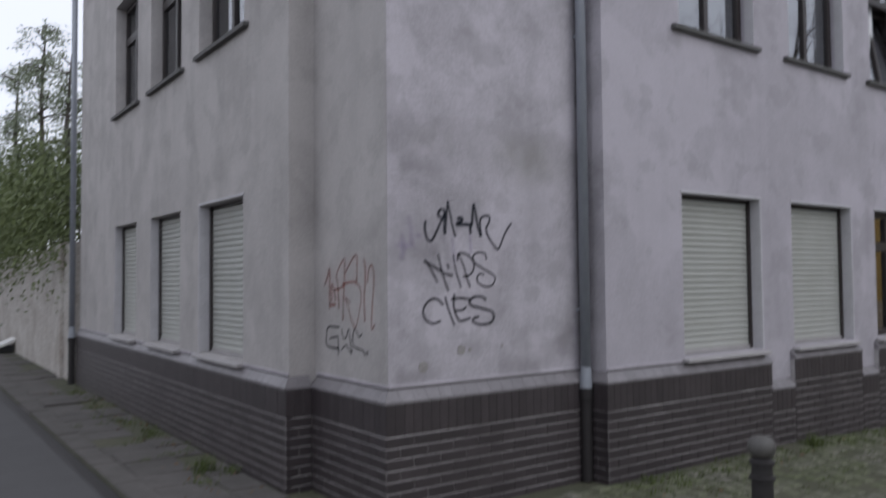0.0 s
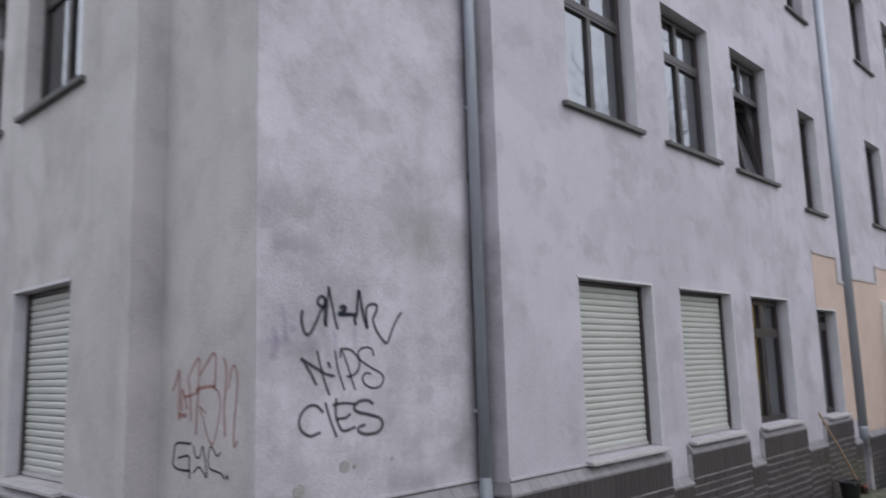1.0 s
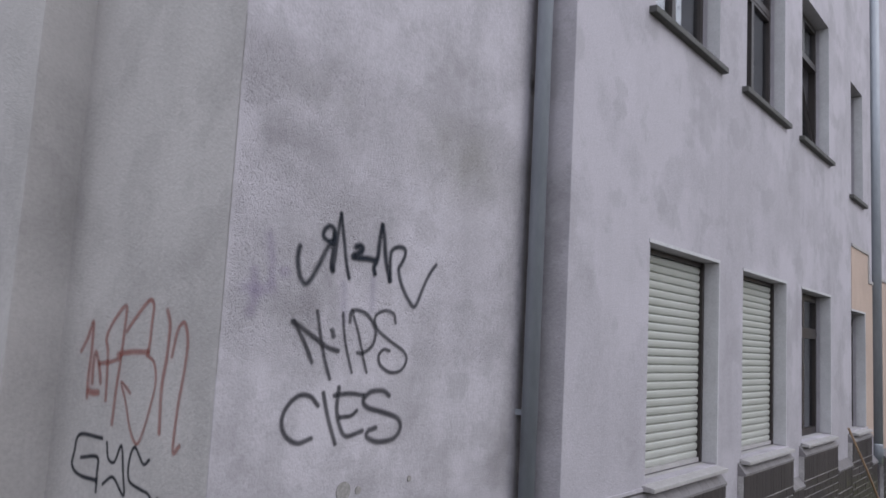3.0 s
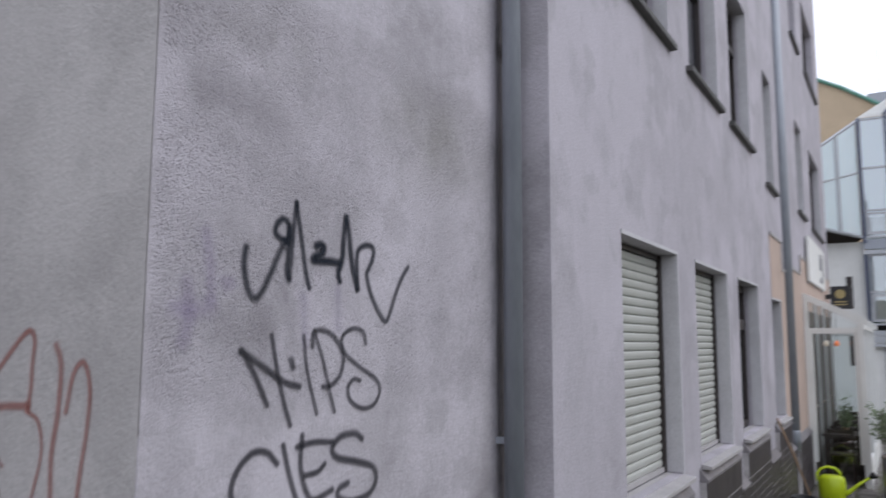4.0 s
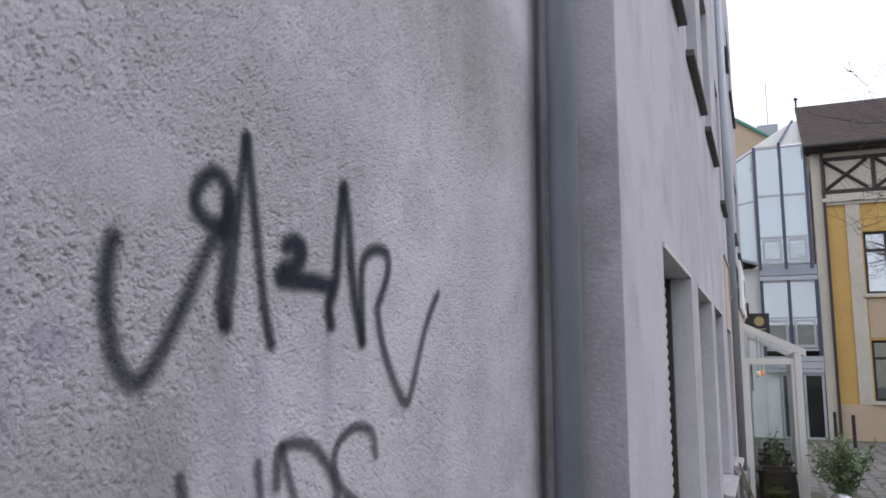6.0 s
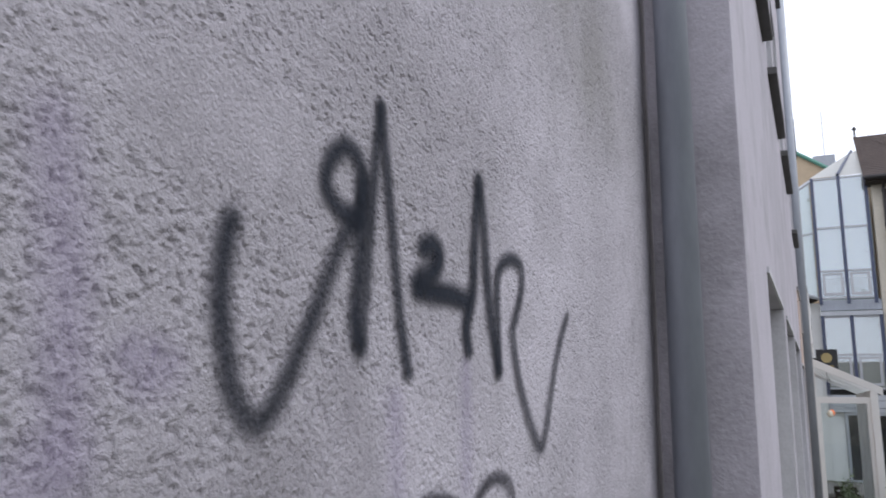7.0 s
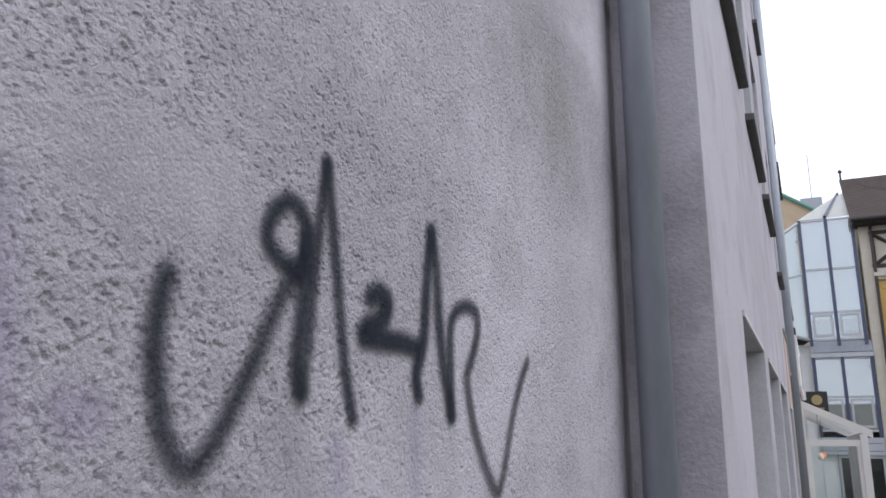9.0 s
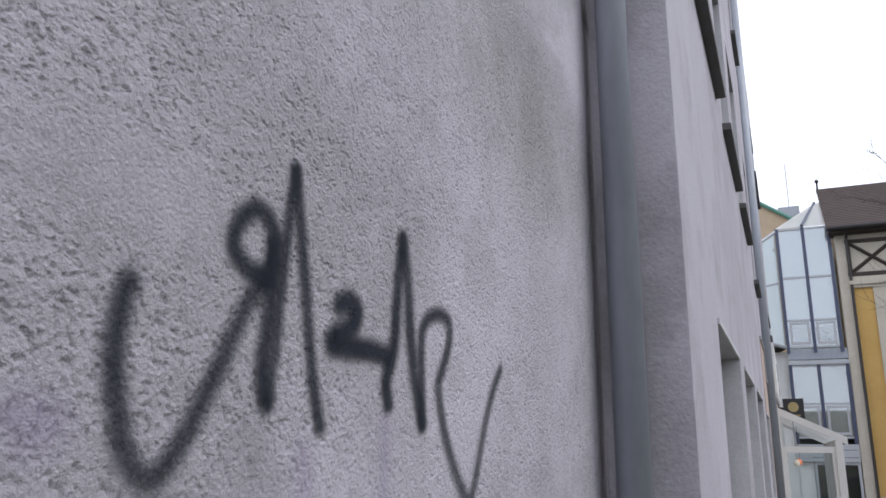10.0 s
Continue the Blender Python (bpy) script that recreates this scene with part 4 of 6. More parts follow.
def pavement_sign():
    s = empty("pavement_sign", "black pavement sign with a white header on legs", "sign")
    bm = bmesh.new()
    box(bm, -0.02, 0.02, -0.34, 0.34, 0.2, 1.0)
    part("board", bevelled(bm, 0.008), M_BLACKPLASTIC, s)
    for y in (-0.36, 0.36):
        part("post", tube(bmesh.new(), [(0, y, 0.0), (0, y, 1.08)], 0.022, 10), M_BLACKPLASTIC, s)
        bm = bmesh.new()
        box(bm, -0.22, 0.22, y - 0.02, y + 0.02, 0, 0.03)
        part("foot", bm, M_BLACKPLASTIC, s)
    bm = bmesh.new()
    box(bm, -0.026, -0.022, -0.22, 0.26, 0.86, 0.93)
    part("header", bm, M_WHITEPAINT, s, "white header bar")
    for i in range(5):
        bm = bmesh.new()
        box(bm, -0.026, -0.022, -0.2, 0.25 - 0.06 * (i % 3), 0.74 - 0.1 * i, 0.76 - 0.1 * i)
        part("text_line", bm, M_ALU, s)
    s.matrix_basis = pose(14.6, 2.93, lane_z(14.6), 0, 0, 4) @ Matrix.Scale(1.1, 4)


pavement_sign()


def bollard(x, y, label):
    b = empty("bollard", label, "bollard")
    part("post", lathe(bmesh.new(), [(0.085, 0), (0.085, 0.04), (0.062, 0.07), (0.058, 0.66), (0.07, 0.665), (0.07, 0.685), (0.058, 0.69), (0.055, 0.745), (0.068, 0.75), (0.068, 0.77), (0.045, 0.79)], sides=28), M_IRONPIPE, b, smooth=False)
    part("knob", lathe(bmesh.new(), [(0.04, 0.785), (0.062, 0.80), (0.078, 0.835), (0.074, 0.87), (0.055, 0.897), (0.02, 0.907)], sides=28), mat("worn_iron", (0.10, 0.095, 0.09), 0.6, scale=12, amount=0.6), b, "worn grey ball top", smooth=True)
    b.matrix_basis = pose(x, y, GROUND)


bollard(4.25, 2.88, "black cast-iron bollard with a worn ball top")


def slim_post(x, y):
    b = empty("slim_post", "thin dark post standing on the lane", "bollard", "slim posts")
    part("post", lathe(bmesh.new(), [(0.07, 0), (0.06, 0.05), (0.055, 0.95), (0.05, 0.98)], sides=14), M_IRONPIPE, b)
    part("cap", lathe(bmesh.new(), [(0.06, 0.975), (0.06, 1.0), (0.02, 1.03)], sides=14), M_IRONPIPE, b)
    b.matrix_basis = pose(x, y, lane_z(x))


slim_post(31.2, 2.24)
slim_post(33.2, 2.62)


# ---- conservatory ----
# dark colour that carries the dimness inside the lean-to
M_DIMPANEL = mat("dim_panel", (0.13, 0.115, 0.10), 0.5, dark=(0.08, 0.07, 0.062), scale=3, amount=0.6, bump=0.1)


def conservatory():
    c = empty("conservatory", "white-framed glass lean-to against the facade", "conservatory")
    x0, x1, y0, y1, hw, hf = 16.25, 21.3, 4.27, SY - 0.006, 2.72, 2.27
    foot = lane_z(x1)
    xs = [x0, x0 + 1.67, x0 + 3.33, x1]
    for i, x in enumerate(xs):
        bm = bmesh.new()
        box(bm, x - 0.05, x + 0.05, y0 - 0.05, y0 + 0.05, foot, hf)
        part("front_post", bevelled(bm, 0.006), M_WHITEPAINT, c)
        bm = bmesh.new()
        box(bm, x - 0.04, x + 0.04, y1 - 0.07, y1, foot, hw - 0.06)
        part("wall_post", bm, M_WHITEPAINT, c)
        bm = bmesh.new()
        r = [(y0 - 0.12, hf - 0.055), (y0 - 0.12, hf + 0.055), (y1, hw + 0.06), (y1, hw - 0.05)]
        a = [bm.verts.new((x - 0.045, y, z)) for y, z in r]
        b = [bm.verts.new((x + 0.045, y, z)) for y, z in r]
        bm.faces.new(a), bm.faces.new(b[::-1])
        for k in range(4):
            bm.faces.new((a[k], a[(k + 1) % 4], b[(k + 1) % 4], b[k]))
        part("rafter", bm, M_WHITEPAINT, c)
    for z0, z1, n in ((hf - 0.09, hf + 0.02, "eaves_beam"), (foot, 0.03, "bottom_rail")):
        bm = bmesh.new()
        box(bm, x0 + 0.05, x1 - 0.05, y0 - 0.04, y0 + 0.04, z0, z1)
        part(n, bm, M_WHITEPAINT, c)
    bm = bmesh.new()
    box(bm, x0 - 0.03, x0 + 0.03, y0 + 0.05, y1 - 0.07, 2.1, 2.19)
    part("crossbeam", bm, M_WHITEPAINT, c)
    bm = bmesh.new()
    box(bm, x0 - 0.004, x0 + 0.004, y0 + 0.05, y1 - 0.07, 0.03, 2.1)
    g = part("end_pane", bm, M_CLEAR, c)
    g.visible_shadow = False
    bm = bmesh.new()
    v = [bm.verts.new((x0, y, z)) for y, z in ((y0 + 0.05, 2.19), (y1 - 0.07, 2.19), (y1 - 0.07, hw - 0.08), (y0 + 0.05, hf - 0.03))]
    bm.faces.new(v)
    bmesh.ops.solidify(bm, geom=bm.faces[:], thickness=0.008)
    g = part("gable_pane", bm, M_CLEAR, c)
    g.visible_shadow = False
    for a, b in zip(xs, xs[1:]):
        bm = bmesh.new()
        box(bm, a + 0.05, b - 0.05, y0 - 0.004, y0 + 0.004, 0.03, hf - 0.09)
        g = part("front_pane", bm, M_CLEAR, c)
        g.visible_shadow = False
        bm = bmesh.new()
        v = [bm.verts.new(p) for p in ((a + 0.045, y0 - 0.1, hf + 0.02), (b - 0.045, y0 - 0.1, hf + 0.02), (b - 0.045, y1, hw + 0.03), (a + 0.045, y1, hw + 0.03))]
        bm.faces.new(v)
        bmesh.ops.solidify(bm, geom=bm.faces[:], thickness=0.012)
        g = part("roof_pane", bm, M_CLEAR, c)
        g.visible_shadow = False
    bm = bmesh.new()
    box(bm, x1 - 0.03, x1 + 0.03, y0 + 0.05, y1 - 0.07, 2.1, 2.19)
    part("crossbeam", bm, M_WHITEPAINT, c)
    bm = bmesh.new()
    box(bm, x1 - 0.004, x1 + 0.004, y0 + 0.05, y1 - 0.07, 0.03, 2.1)
    g = part("end_pane", bm, M_CLEAR, c)
    g.visible_shadow = False
    # dark panels added inside; their colour stands for the lean-to's dimness
    for a, b in zip(xs, xs[1:]):
        for z0, z1 in ((foot, 0.8), (0.84, 2.5)):
            bm = bmesh.new()
            box(bm, a + 0.05, b - 0.05, y1 - 0.03, y1 - 0.002, z0, z1)
            part("wall_panel", bevelled(bm, 0.008), M_DIMPANEL, c, "added grey-brown panel, coloured dark for the dim interior")
    # slim frame of the nearer end pane
    for a, b in ((y0 + 0.05, y0 + 0.1), (y1 - 0.12, y1 - 0.07)):
        bm = bmesh.new()
        box(bm, x0 - 0.025, x0 + 0.025, a, b, 0.03, 2.1)
        part("pane_frame", bm, M_WHITEPAINT, c)


conservatory()


def dining_table(x, y):
    t = empty("dining_table", "small dark wooden table in the lean-to", "table", "lean-to tables")
    bm = bmesh.new()
    box(bm, -0.38, 0.38, -0.3, 0.3, 0.71, 0.75)
    part("tabletop", bevelled(bm, 0.006), M_DARKWOOD, t)
    for a in (-0.33, 0.33):
        for b in (-0.25, 0.25):
            bm = bmesh.new()
            box(bm, a - 0.025, a + 0.025, b - 0.025, b + 0.025, 0, 0.71)
            part("leg", bm, M_DARKWOOD, t)
    t.matrix_basis = pose(x, y, lane_z(x))
    return t


def dining_chair(x, y, turn):
    t = empty("dining_chair", "dark wooden chair at a table", "chair", "lean-to chairs")
    bm = bmesh.new()
    box(bm, -0.21, 0.21, -0.2, 0.2, 0.43, 0.47)
    part("seat", bevelled(bm, 0.01), M_DARKWOOD, t)
    for a in (-0.18, 0.18):
        for b in (-0.17, 0.17):
            bm = bmesh.new()
            box(bm, a - 0.02, a + 0.02, b - 0.02, b + 0.02, 0, 0.43 if b < 0 else 0.86)
            part("leg", bm, M_DARKWOOD, t)
    for z in (0.58, 0.7, 0.8):
        bm = bmesh.new()
        box(bm, -0.16, 0.16, 0.155, 0.185, z, z + 0.06)
        part("back_slat", bm, M_DARKWOOD, t)
    t.matrix_basis = pose(x, y, lane_z(x), 0, 0, turn)
    return t


for i, x in enumerate((17.2, 18.8, 20.3)):
    dining_table(x, 4.66)
    dining_chair(x - 0.55, 4.66, 90)
    dining_chair(x + 0.55, 4.66, -90)


def table_plant(x, y, z, size, label):
    s = empty("table_plant", label, "plant")
    part("pot", lathe(bmesh.new(), [(0.04, 0), (0.055, 0.09), (0.05, 0.09), (0.045, 0.07)], sides=14), M_WOOD, s)
    rnd = random.Random(int(x * 10))
    bm = bmesh.new()
    spots = [(rnd.gauss(0, 0.05), rnd.gauss(0, 0.05), 0.09 + abs(rnd.gauss(0, size * 0.5))) for i in range(160)]
    leaf_quads(bm, spots, 0.08, rnd, -0.4)
    loose("leaves", bm, M_LEAF, s)
    s.matrix_basis = pose(x, y, z)


table_plant(17.2, 4.62, lane_z(17.2) + 0.75, 0.3, "small dark plant in a pot on a table")
table_plant(18.8, 4.7, lane_z(18.8) + 0.75, 0.34, "small dark plant in a clay pot on a table")


def lamp_mat(name, colour, power):
    m = bpy.data.materials.new(name)
    m.use_nodes = True
    b = m.node_tree.nodes["Principled BSDF"]
    b.inputs["Base Color"].default_value = (*colour, 1)
    b.inputs["Emission Color"].default_value, b.inputs["Emission Strength"].default_value = (*colour, 1), power
    return m


for x, y, col, lab in ((17.2, 4.85, (1.0, 0.85, 0.7), "dimly lit white pendant lamp in the lean-to"), (19.0, 4.8, (1.0, 0.25, 0.08), "lit orange pendant lamp in the lean-to")):
    l = empty("pendant_lamp", lab, "lamp", "lean-to lamps")
    part("cord", tube(bmesh.new(), [(x, y, 1.98), (x, y, 2.6)], 0.004, 6), M_BLACKPLASTIC, l)
    part("shade", lathe(bmesh.new(), [(0.02, 0.06), (0.035, 0.04), (0.05, 0.0), (0.035, -0.035), (0.01, -0.045)][::-1], (x, y, 1.93), 18), lamp_mat("lit_shade", col, 0.35 if col[1] < 0.5 else 0.1), l, smooth=True)


def hanging_sign():
    s = empty("hanging_sign", "black box sign with a gold emblem on the facade", "sign")
    bm = bmesh.new()
    box(bm, 20.8, 20.92, 4.6, 4.99, 2.68, 3.17)
    part("box", bevelled(bm, 0.008), M_BLACKPLASTIC, s)
    bm = tube(bmesh.new(), [(20.797, 4.8, 3.0), (20.785, 4.8, 3.0)], 0.1, 24)
    part("emblem", bm, M_GOLD, s, "round gold emblem")
    for z in (2.74, 2.8):
        bm = bmesh.new()
        box(bm, 20.792, 20.799, 4.68, 4.92, z + 0.02, z + 0.045)
        part("text_line", bm, M_GOLD, s)
    bm = bmesh.new()
    box(bm, 20.84, 20.88, 4.99, SY + 0.02, 2.9, 3.0)
    part("bracket", bm, M_BLACKPLASTIC, s)


hanging_sign()


def facade_sign():
    s = empty("facade_sign", "white panel sign with grey lettering on the facade", "sign")
    bm = bmesh.new()
    FRONT2.box(bm, 16.94, 20.2, -0.075, -0.03, 3.03, 3.84)
    part("panel", bevelled(bm, 0.006), M_WHITEPAINT, s)
    for i, (a, b, z0, z1) in enumerate(((17.1, 17.25, 3.3, 3.62), (17.35, 17.5, 3.3, 3.55), (17.6, 17.75, 3.3, 3.66), (17.7, 17.9, 3.2, 3.3), (17.15, 17.7, 3.05, 3.16))):
        bm = bmesh.new()
        FRONT2.box(bm, a + 1.85, b + 1.85, -0.08, -0.075, z0 + 0.08, z1 + 0.08)
        part("letter_bar", bm, M_INK, s)
    for u in (17.2, 18.5, 19.9):
        bm = bmesh.new()
        FRONT2.box(bm, u, u + 0.05, -0.03, -0.006, 3.0, 3.6)
        part("batten", bm, M_ALU, s)


facade_sign()

# two painted-over patches and a pale ring stain low on the corner wall
for x, z, r in ((4.03, 1.2, 0.042), (4.12, 1.195, 0.018), (4.46, 1.21, 0.014), (3.66, 1.09, 0.045)):
    bm = bmesh.new()
    tube(bm, [(x, GY - 0.004, z), (x, GY + 0.004, z)], r, 20)
    tagged(part("filler_patch", bm, mat("filler", (0.36, 0.34, 0.33), 0.9, dark=(0.2, 0.19, 0.18), scale=30, amount=0.8)), "small grey round filler patch on the wall", "wall patch", "filler patches")

# ---- glass stair tower at the end of the lane ----
FARX = 36.0
BASE = -0.95
K = 0.95
FAR = Matrix(((K, 0, 0, 2.9 * (1 - K)), (0, K, 0, 4.6 - K * 4.89), (0, 0, K * 0.965, 2.03 - K * 1.83), (0, 0, 0, 1)))
FF = Face("y", FARX)


# darker grey-green version of the blind, for the lower panes
M_DARKBLIND = mat("grey_green_blind", (0.29, 0.37, 0.36), 0.8, dark=(0.24, 0.31, 0.31), scale=2, amount=0.5, bump=0)


def glass_tower():
    g = empty("glass_tower", "glazed stair tower with blue-grey frames", "building")
    bm = bmesh.new()
    box(bm, FARX + 1.4, FARX + 4, 2.95, 5.0, BASE, 10.4)
    part("core", bm, M_BLIND, g, "pale core behind the glass")
    for z0, z1, us in ((6.05, 10.9, (4.98, 4.04, 3.13)), (2.55, 5.3, (4.98, 4.0, 3.02))):
        for u in us:
            bm = bmesh.new()
            FF.box(bm, u - 0.06, u + 0.06, -0.06, 0.1, z0 - 0.25, z1 + 0.05)
            part("mullion", bm, M_BLUEFRAME, g)
        rails = (z0, z0 + (z1 - z0) * 0.22, z0 + (z1 - z0) * 0.58, z1) if z1 > 8 else (z0, (z0 + z1) / 2 - 0.1, z1)
        for z in rails:
            bm = bmesh.new()
            FF.box(bm, us[-1] + 0.06, us[0] - 0.06, -0.03, 0.07, z - 0.035, z + 0.035)
            part("rail", bm, M_ALU, g)
        for a, b in zip(us, us[1:]):
            for lo, hi in zip(rails, rails[1:]):
                bm = bmesh.new()
                FF.box(bm, b + 0.06, a - 0.06, 0.02, 0.04, lo + 0.035, hi - 0.035)
                p = part("pane", bm, M_TOWERGLASS, g)
                p.visible_shadow = False
                bm = bmesh.new()
                FF.box(bm, b + 0.07, a - 0.07, 0.08, 0.1, lo + 0.04, hi - 0.04)
                part("blind", bm, M_BLIND if z1 > 8 else M_DARKBLIND, g)
                if lo == z0:
                    bm = bmesh.new()
                    for u0, u1, za, zb in ((b + 0.12, b + 0.2, lo + 0.1, hi - 0.08), (a - 0.2, a - 0.12, lo + 0.1, hi - 0.08), (b + 0.2, a - 0.2, lo + 0.1, lo + 0.2), (b + 0.2, a - 0.2, hi - 0.16, hi - 0.08)):
                        FF.box(bm, u0, u1, -0.01, 0.018, za, zb)
                    part("casement", bm, M_ALU, g)
    # darker lower half behind the bottom row of panes
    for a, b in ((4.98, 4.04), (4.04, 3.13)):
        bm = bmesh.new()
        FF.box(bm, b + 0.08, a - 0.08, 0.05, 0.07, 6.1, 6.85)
        part("blind", bm, M_DARKBLIND, g)
    # slanting side with a glass face
    v = [(FARX, 5.04, 6.05), (FARX - 1.0, 6.5, 6.4), (FARX - 1.0, 6.5, 9.6), (FARX, 5.04, 10.85)]
    for off, m, n in ((0.0, M_TOWERGLASS, "side_pane"), (0.09, M_BLIND, "blind")):
        bm = bmesh.new()
        bm.faces.new([bm.verts.new((x + off, y + off * 0.3, z)) for x, y, z in v])
        bmesh.ops.solidify(bm, geom=bm.faces[:], thickness=0.02)
        p = part(n, bm, m, g)
    for a, b in ((v[2], v[3]), (v[0], v[1]), ((FARX - 0.5, 5.77, 6.2), (FARX - 0.5, 5.77, 10.2))):
        part("edge_bar", tube(bmesh.new(), [a, b], 0.07, 6), M_ALU, g)
    part("side_rail", tube(bmesh.new(), [(FARX, 5.04, 8.7), (FARX - 1.0, 6.5, 8.2)], 0.045, 6), M_ALU, g)
    bm = bmesh.new()
    bm.faces.new([bm.verts.new(p) for p in ((FARX - 1.0, 6.5, 6.36), (FARX, 5.04, 6.0), (FARX + 1.3, 6.0, 5.6), (FARX + 0.6, 7.2, 5.8))])
    bmesh.ops.solidify(bm, geom=bm.faces[:], thickness=0.12)
    part("soffit", bm, M_TIMBER, g, "dark sloping soffit")
    for z0, z1 in ((5.34, 5.5), (5.55, 5.95), (2.1, 2.3), (1.82, 2.08), (1.66, 1.8)):
        bm = bmesh.new()
        FF.box(bm, 2.96, 5.02, -0.1 if z1 - z0 < 0.3 else -0.02, 0.12, z0, z1)
        part("spandrel", bm, M_ALU if z1 - z0 < 0.3 else M_ZINC, g)
    bm = bmesh.new()
    v = [(FARX - 0.05, 5.04, 10.95), (FARX - 0.05, 3.1, 10.95), (FARX + 2.0, 3.1, 12.6), (FARX + 2.0, 3.6, 12.4)]
    bm.faces.new([bm.verts.new(p) for p in v])
    bmesh.ops.solidify(bm, geom=bm.faces[:], thickness=0.05)
    part("glass_roof", bm, M_WHITEPAINT, g, "pale sloping glass roof")
    part("roof_bar", tube(bmesh.new(), [(FARX - 0.08, 4.05, 11.0), (FARX + 2, 3.4, 12.55)], 0.06, 6), M_BLUEFRAME, g)
    for u0, u1 in ((4.5, 3.76), (3.7, 2.98)):
        bm = bmesh.new()
        FF.box(bm, u1, u1 + 0.09, 0.0, 0.08, BASE, 1.66)
        FF.box(bm, u0 - 0.09, u0, 0.0, 0.08, BASE, 1.66)
        FF.box(bm, u1 + 0.09, u0 - 0.09, 0.0, 0.08, 1.54, 1.66)
        FF.box(bm, u1 + 0.09, u0 - 0.09, 0.0, 0.08, BASE, BASE + 0.12)
        d = part("door", bm, M_ALU, g, "pale metal glazed door")
        bm = bmesh.new()
        FF.box(bm, u1 + 0.09, u0 - 0.09, 0.03, 0.05, BASE + 0.12, 1.54)
        part("pane", bm, M_CLEAR, d)
        part("handle", tube(bmesh.new(), [(FARX - 0.05, u1 + 0.06 if u0 > 4 else u0 - 0.06, 0.1), (FARX - 0.05, u1 + 0.06 if u0 > 4 else u0 - 0.06, 0.5)], 0.02, 6), M_STEEL, d)
    # black sheet behind the doors, painting the unlit interior
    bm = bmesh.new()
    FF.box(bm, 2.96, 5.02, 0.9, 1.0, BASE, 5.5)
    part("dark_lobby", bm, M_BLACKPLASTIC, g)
    return g


glass_tower().matrix_basis = FAR
bm = bmesh.new()
FF.box(bm, 5.03, 9.0, 0.3, 0.6, BASE, 5.9)
FF.box(bm, 4.52, 5.02, 0.12, 0.3, BASE, 2.3)
tagged(part("wall_white", bm, M_WHITEPAINT), "white painted wall under the glass tower's side", "wall", kind="structure").matrix_basis = FAR
for z in (3.2, 0.9):
    COUNT[0] += 1
    w = empty("window_%d" % COUNT[0], kind="structure")
    bm = bmesh.new()
    FF.box(bm, 5.5, 5.72, 0.28, 0.3, z, z + 1.3)
    part("pane", bm, M_BROWNFRAME, w)
    w.matrix_basis = FAR


# ---- ochre house ----
M_DIMWINDOW = mat("dim_window", (0.085, 0.085, 0.085), 0.25, dark=(0.05, 0.048, 0.045), scale=1.5, amount=0.8, bump=0)


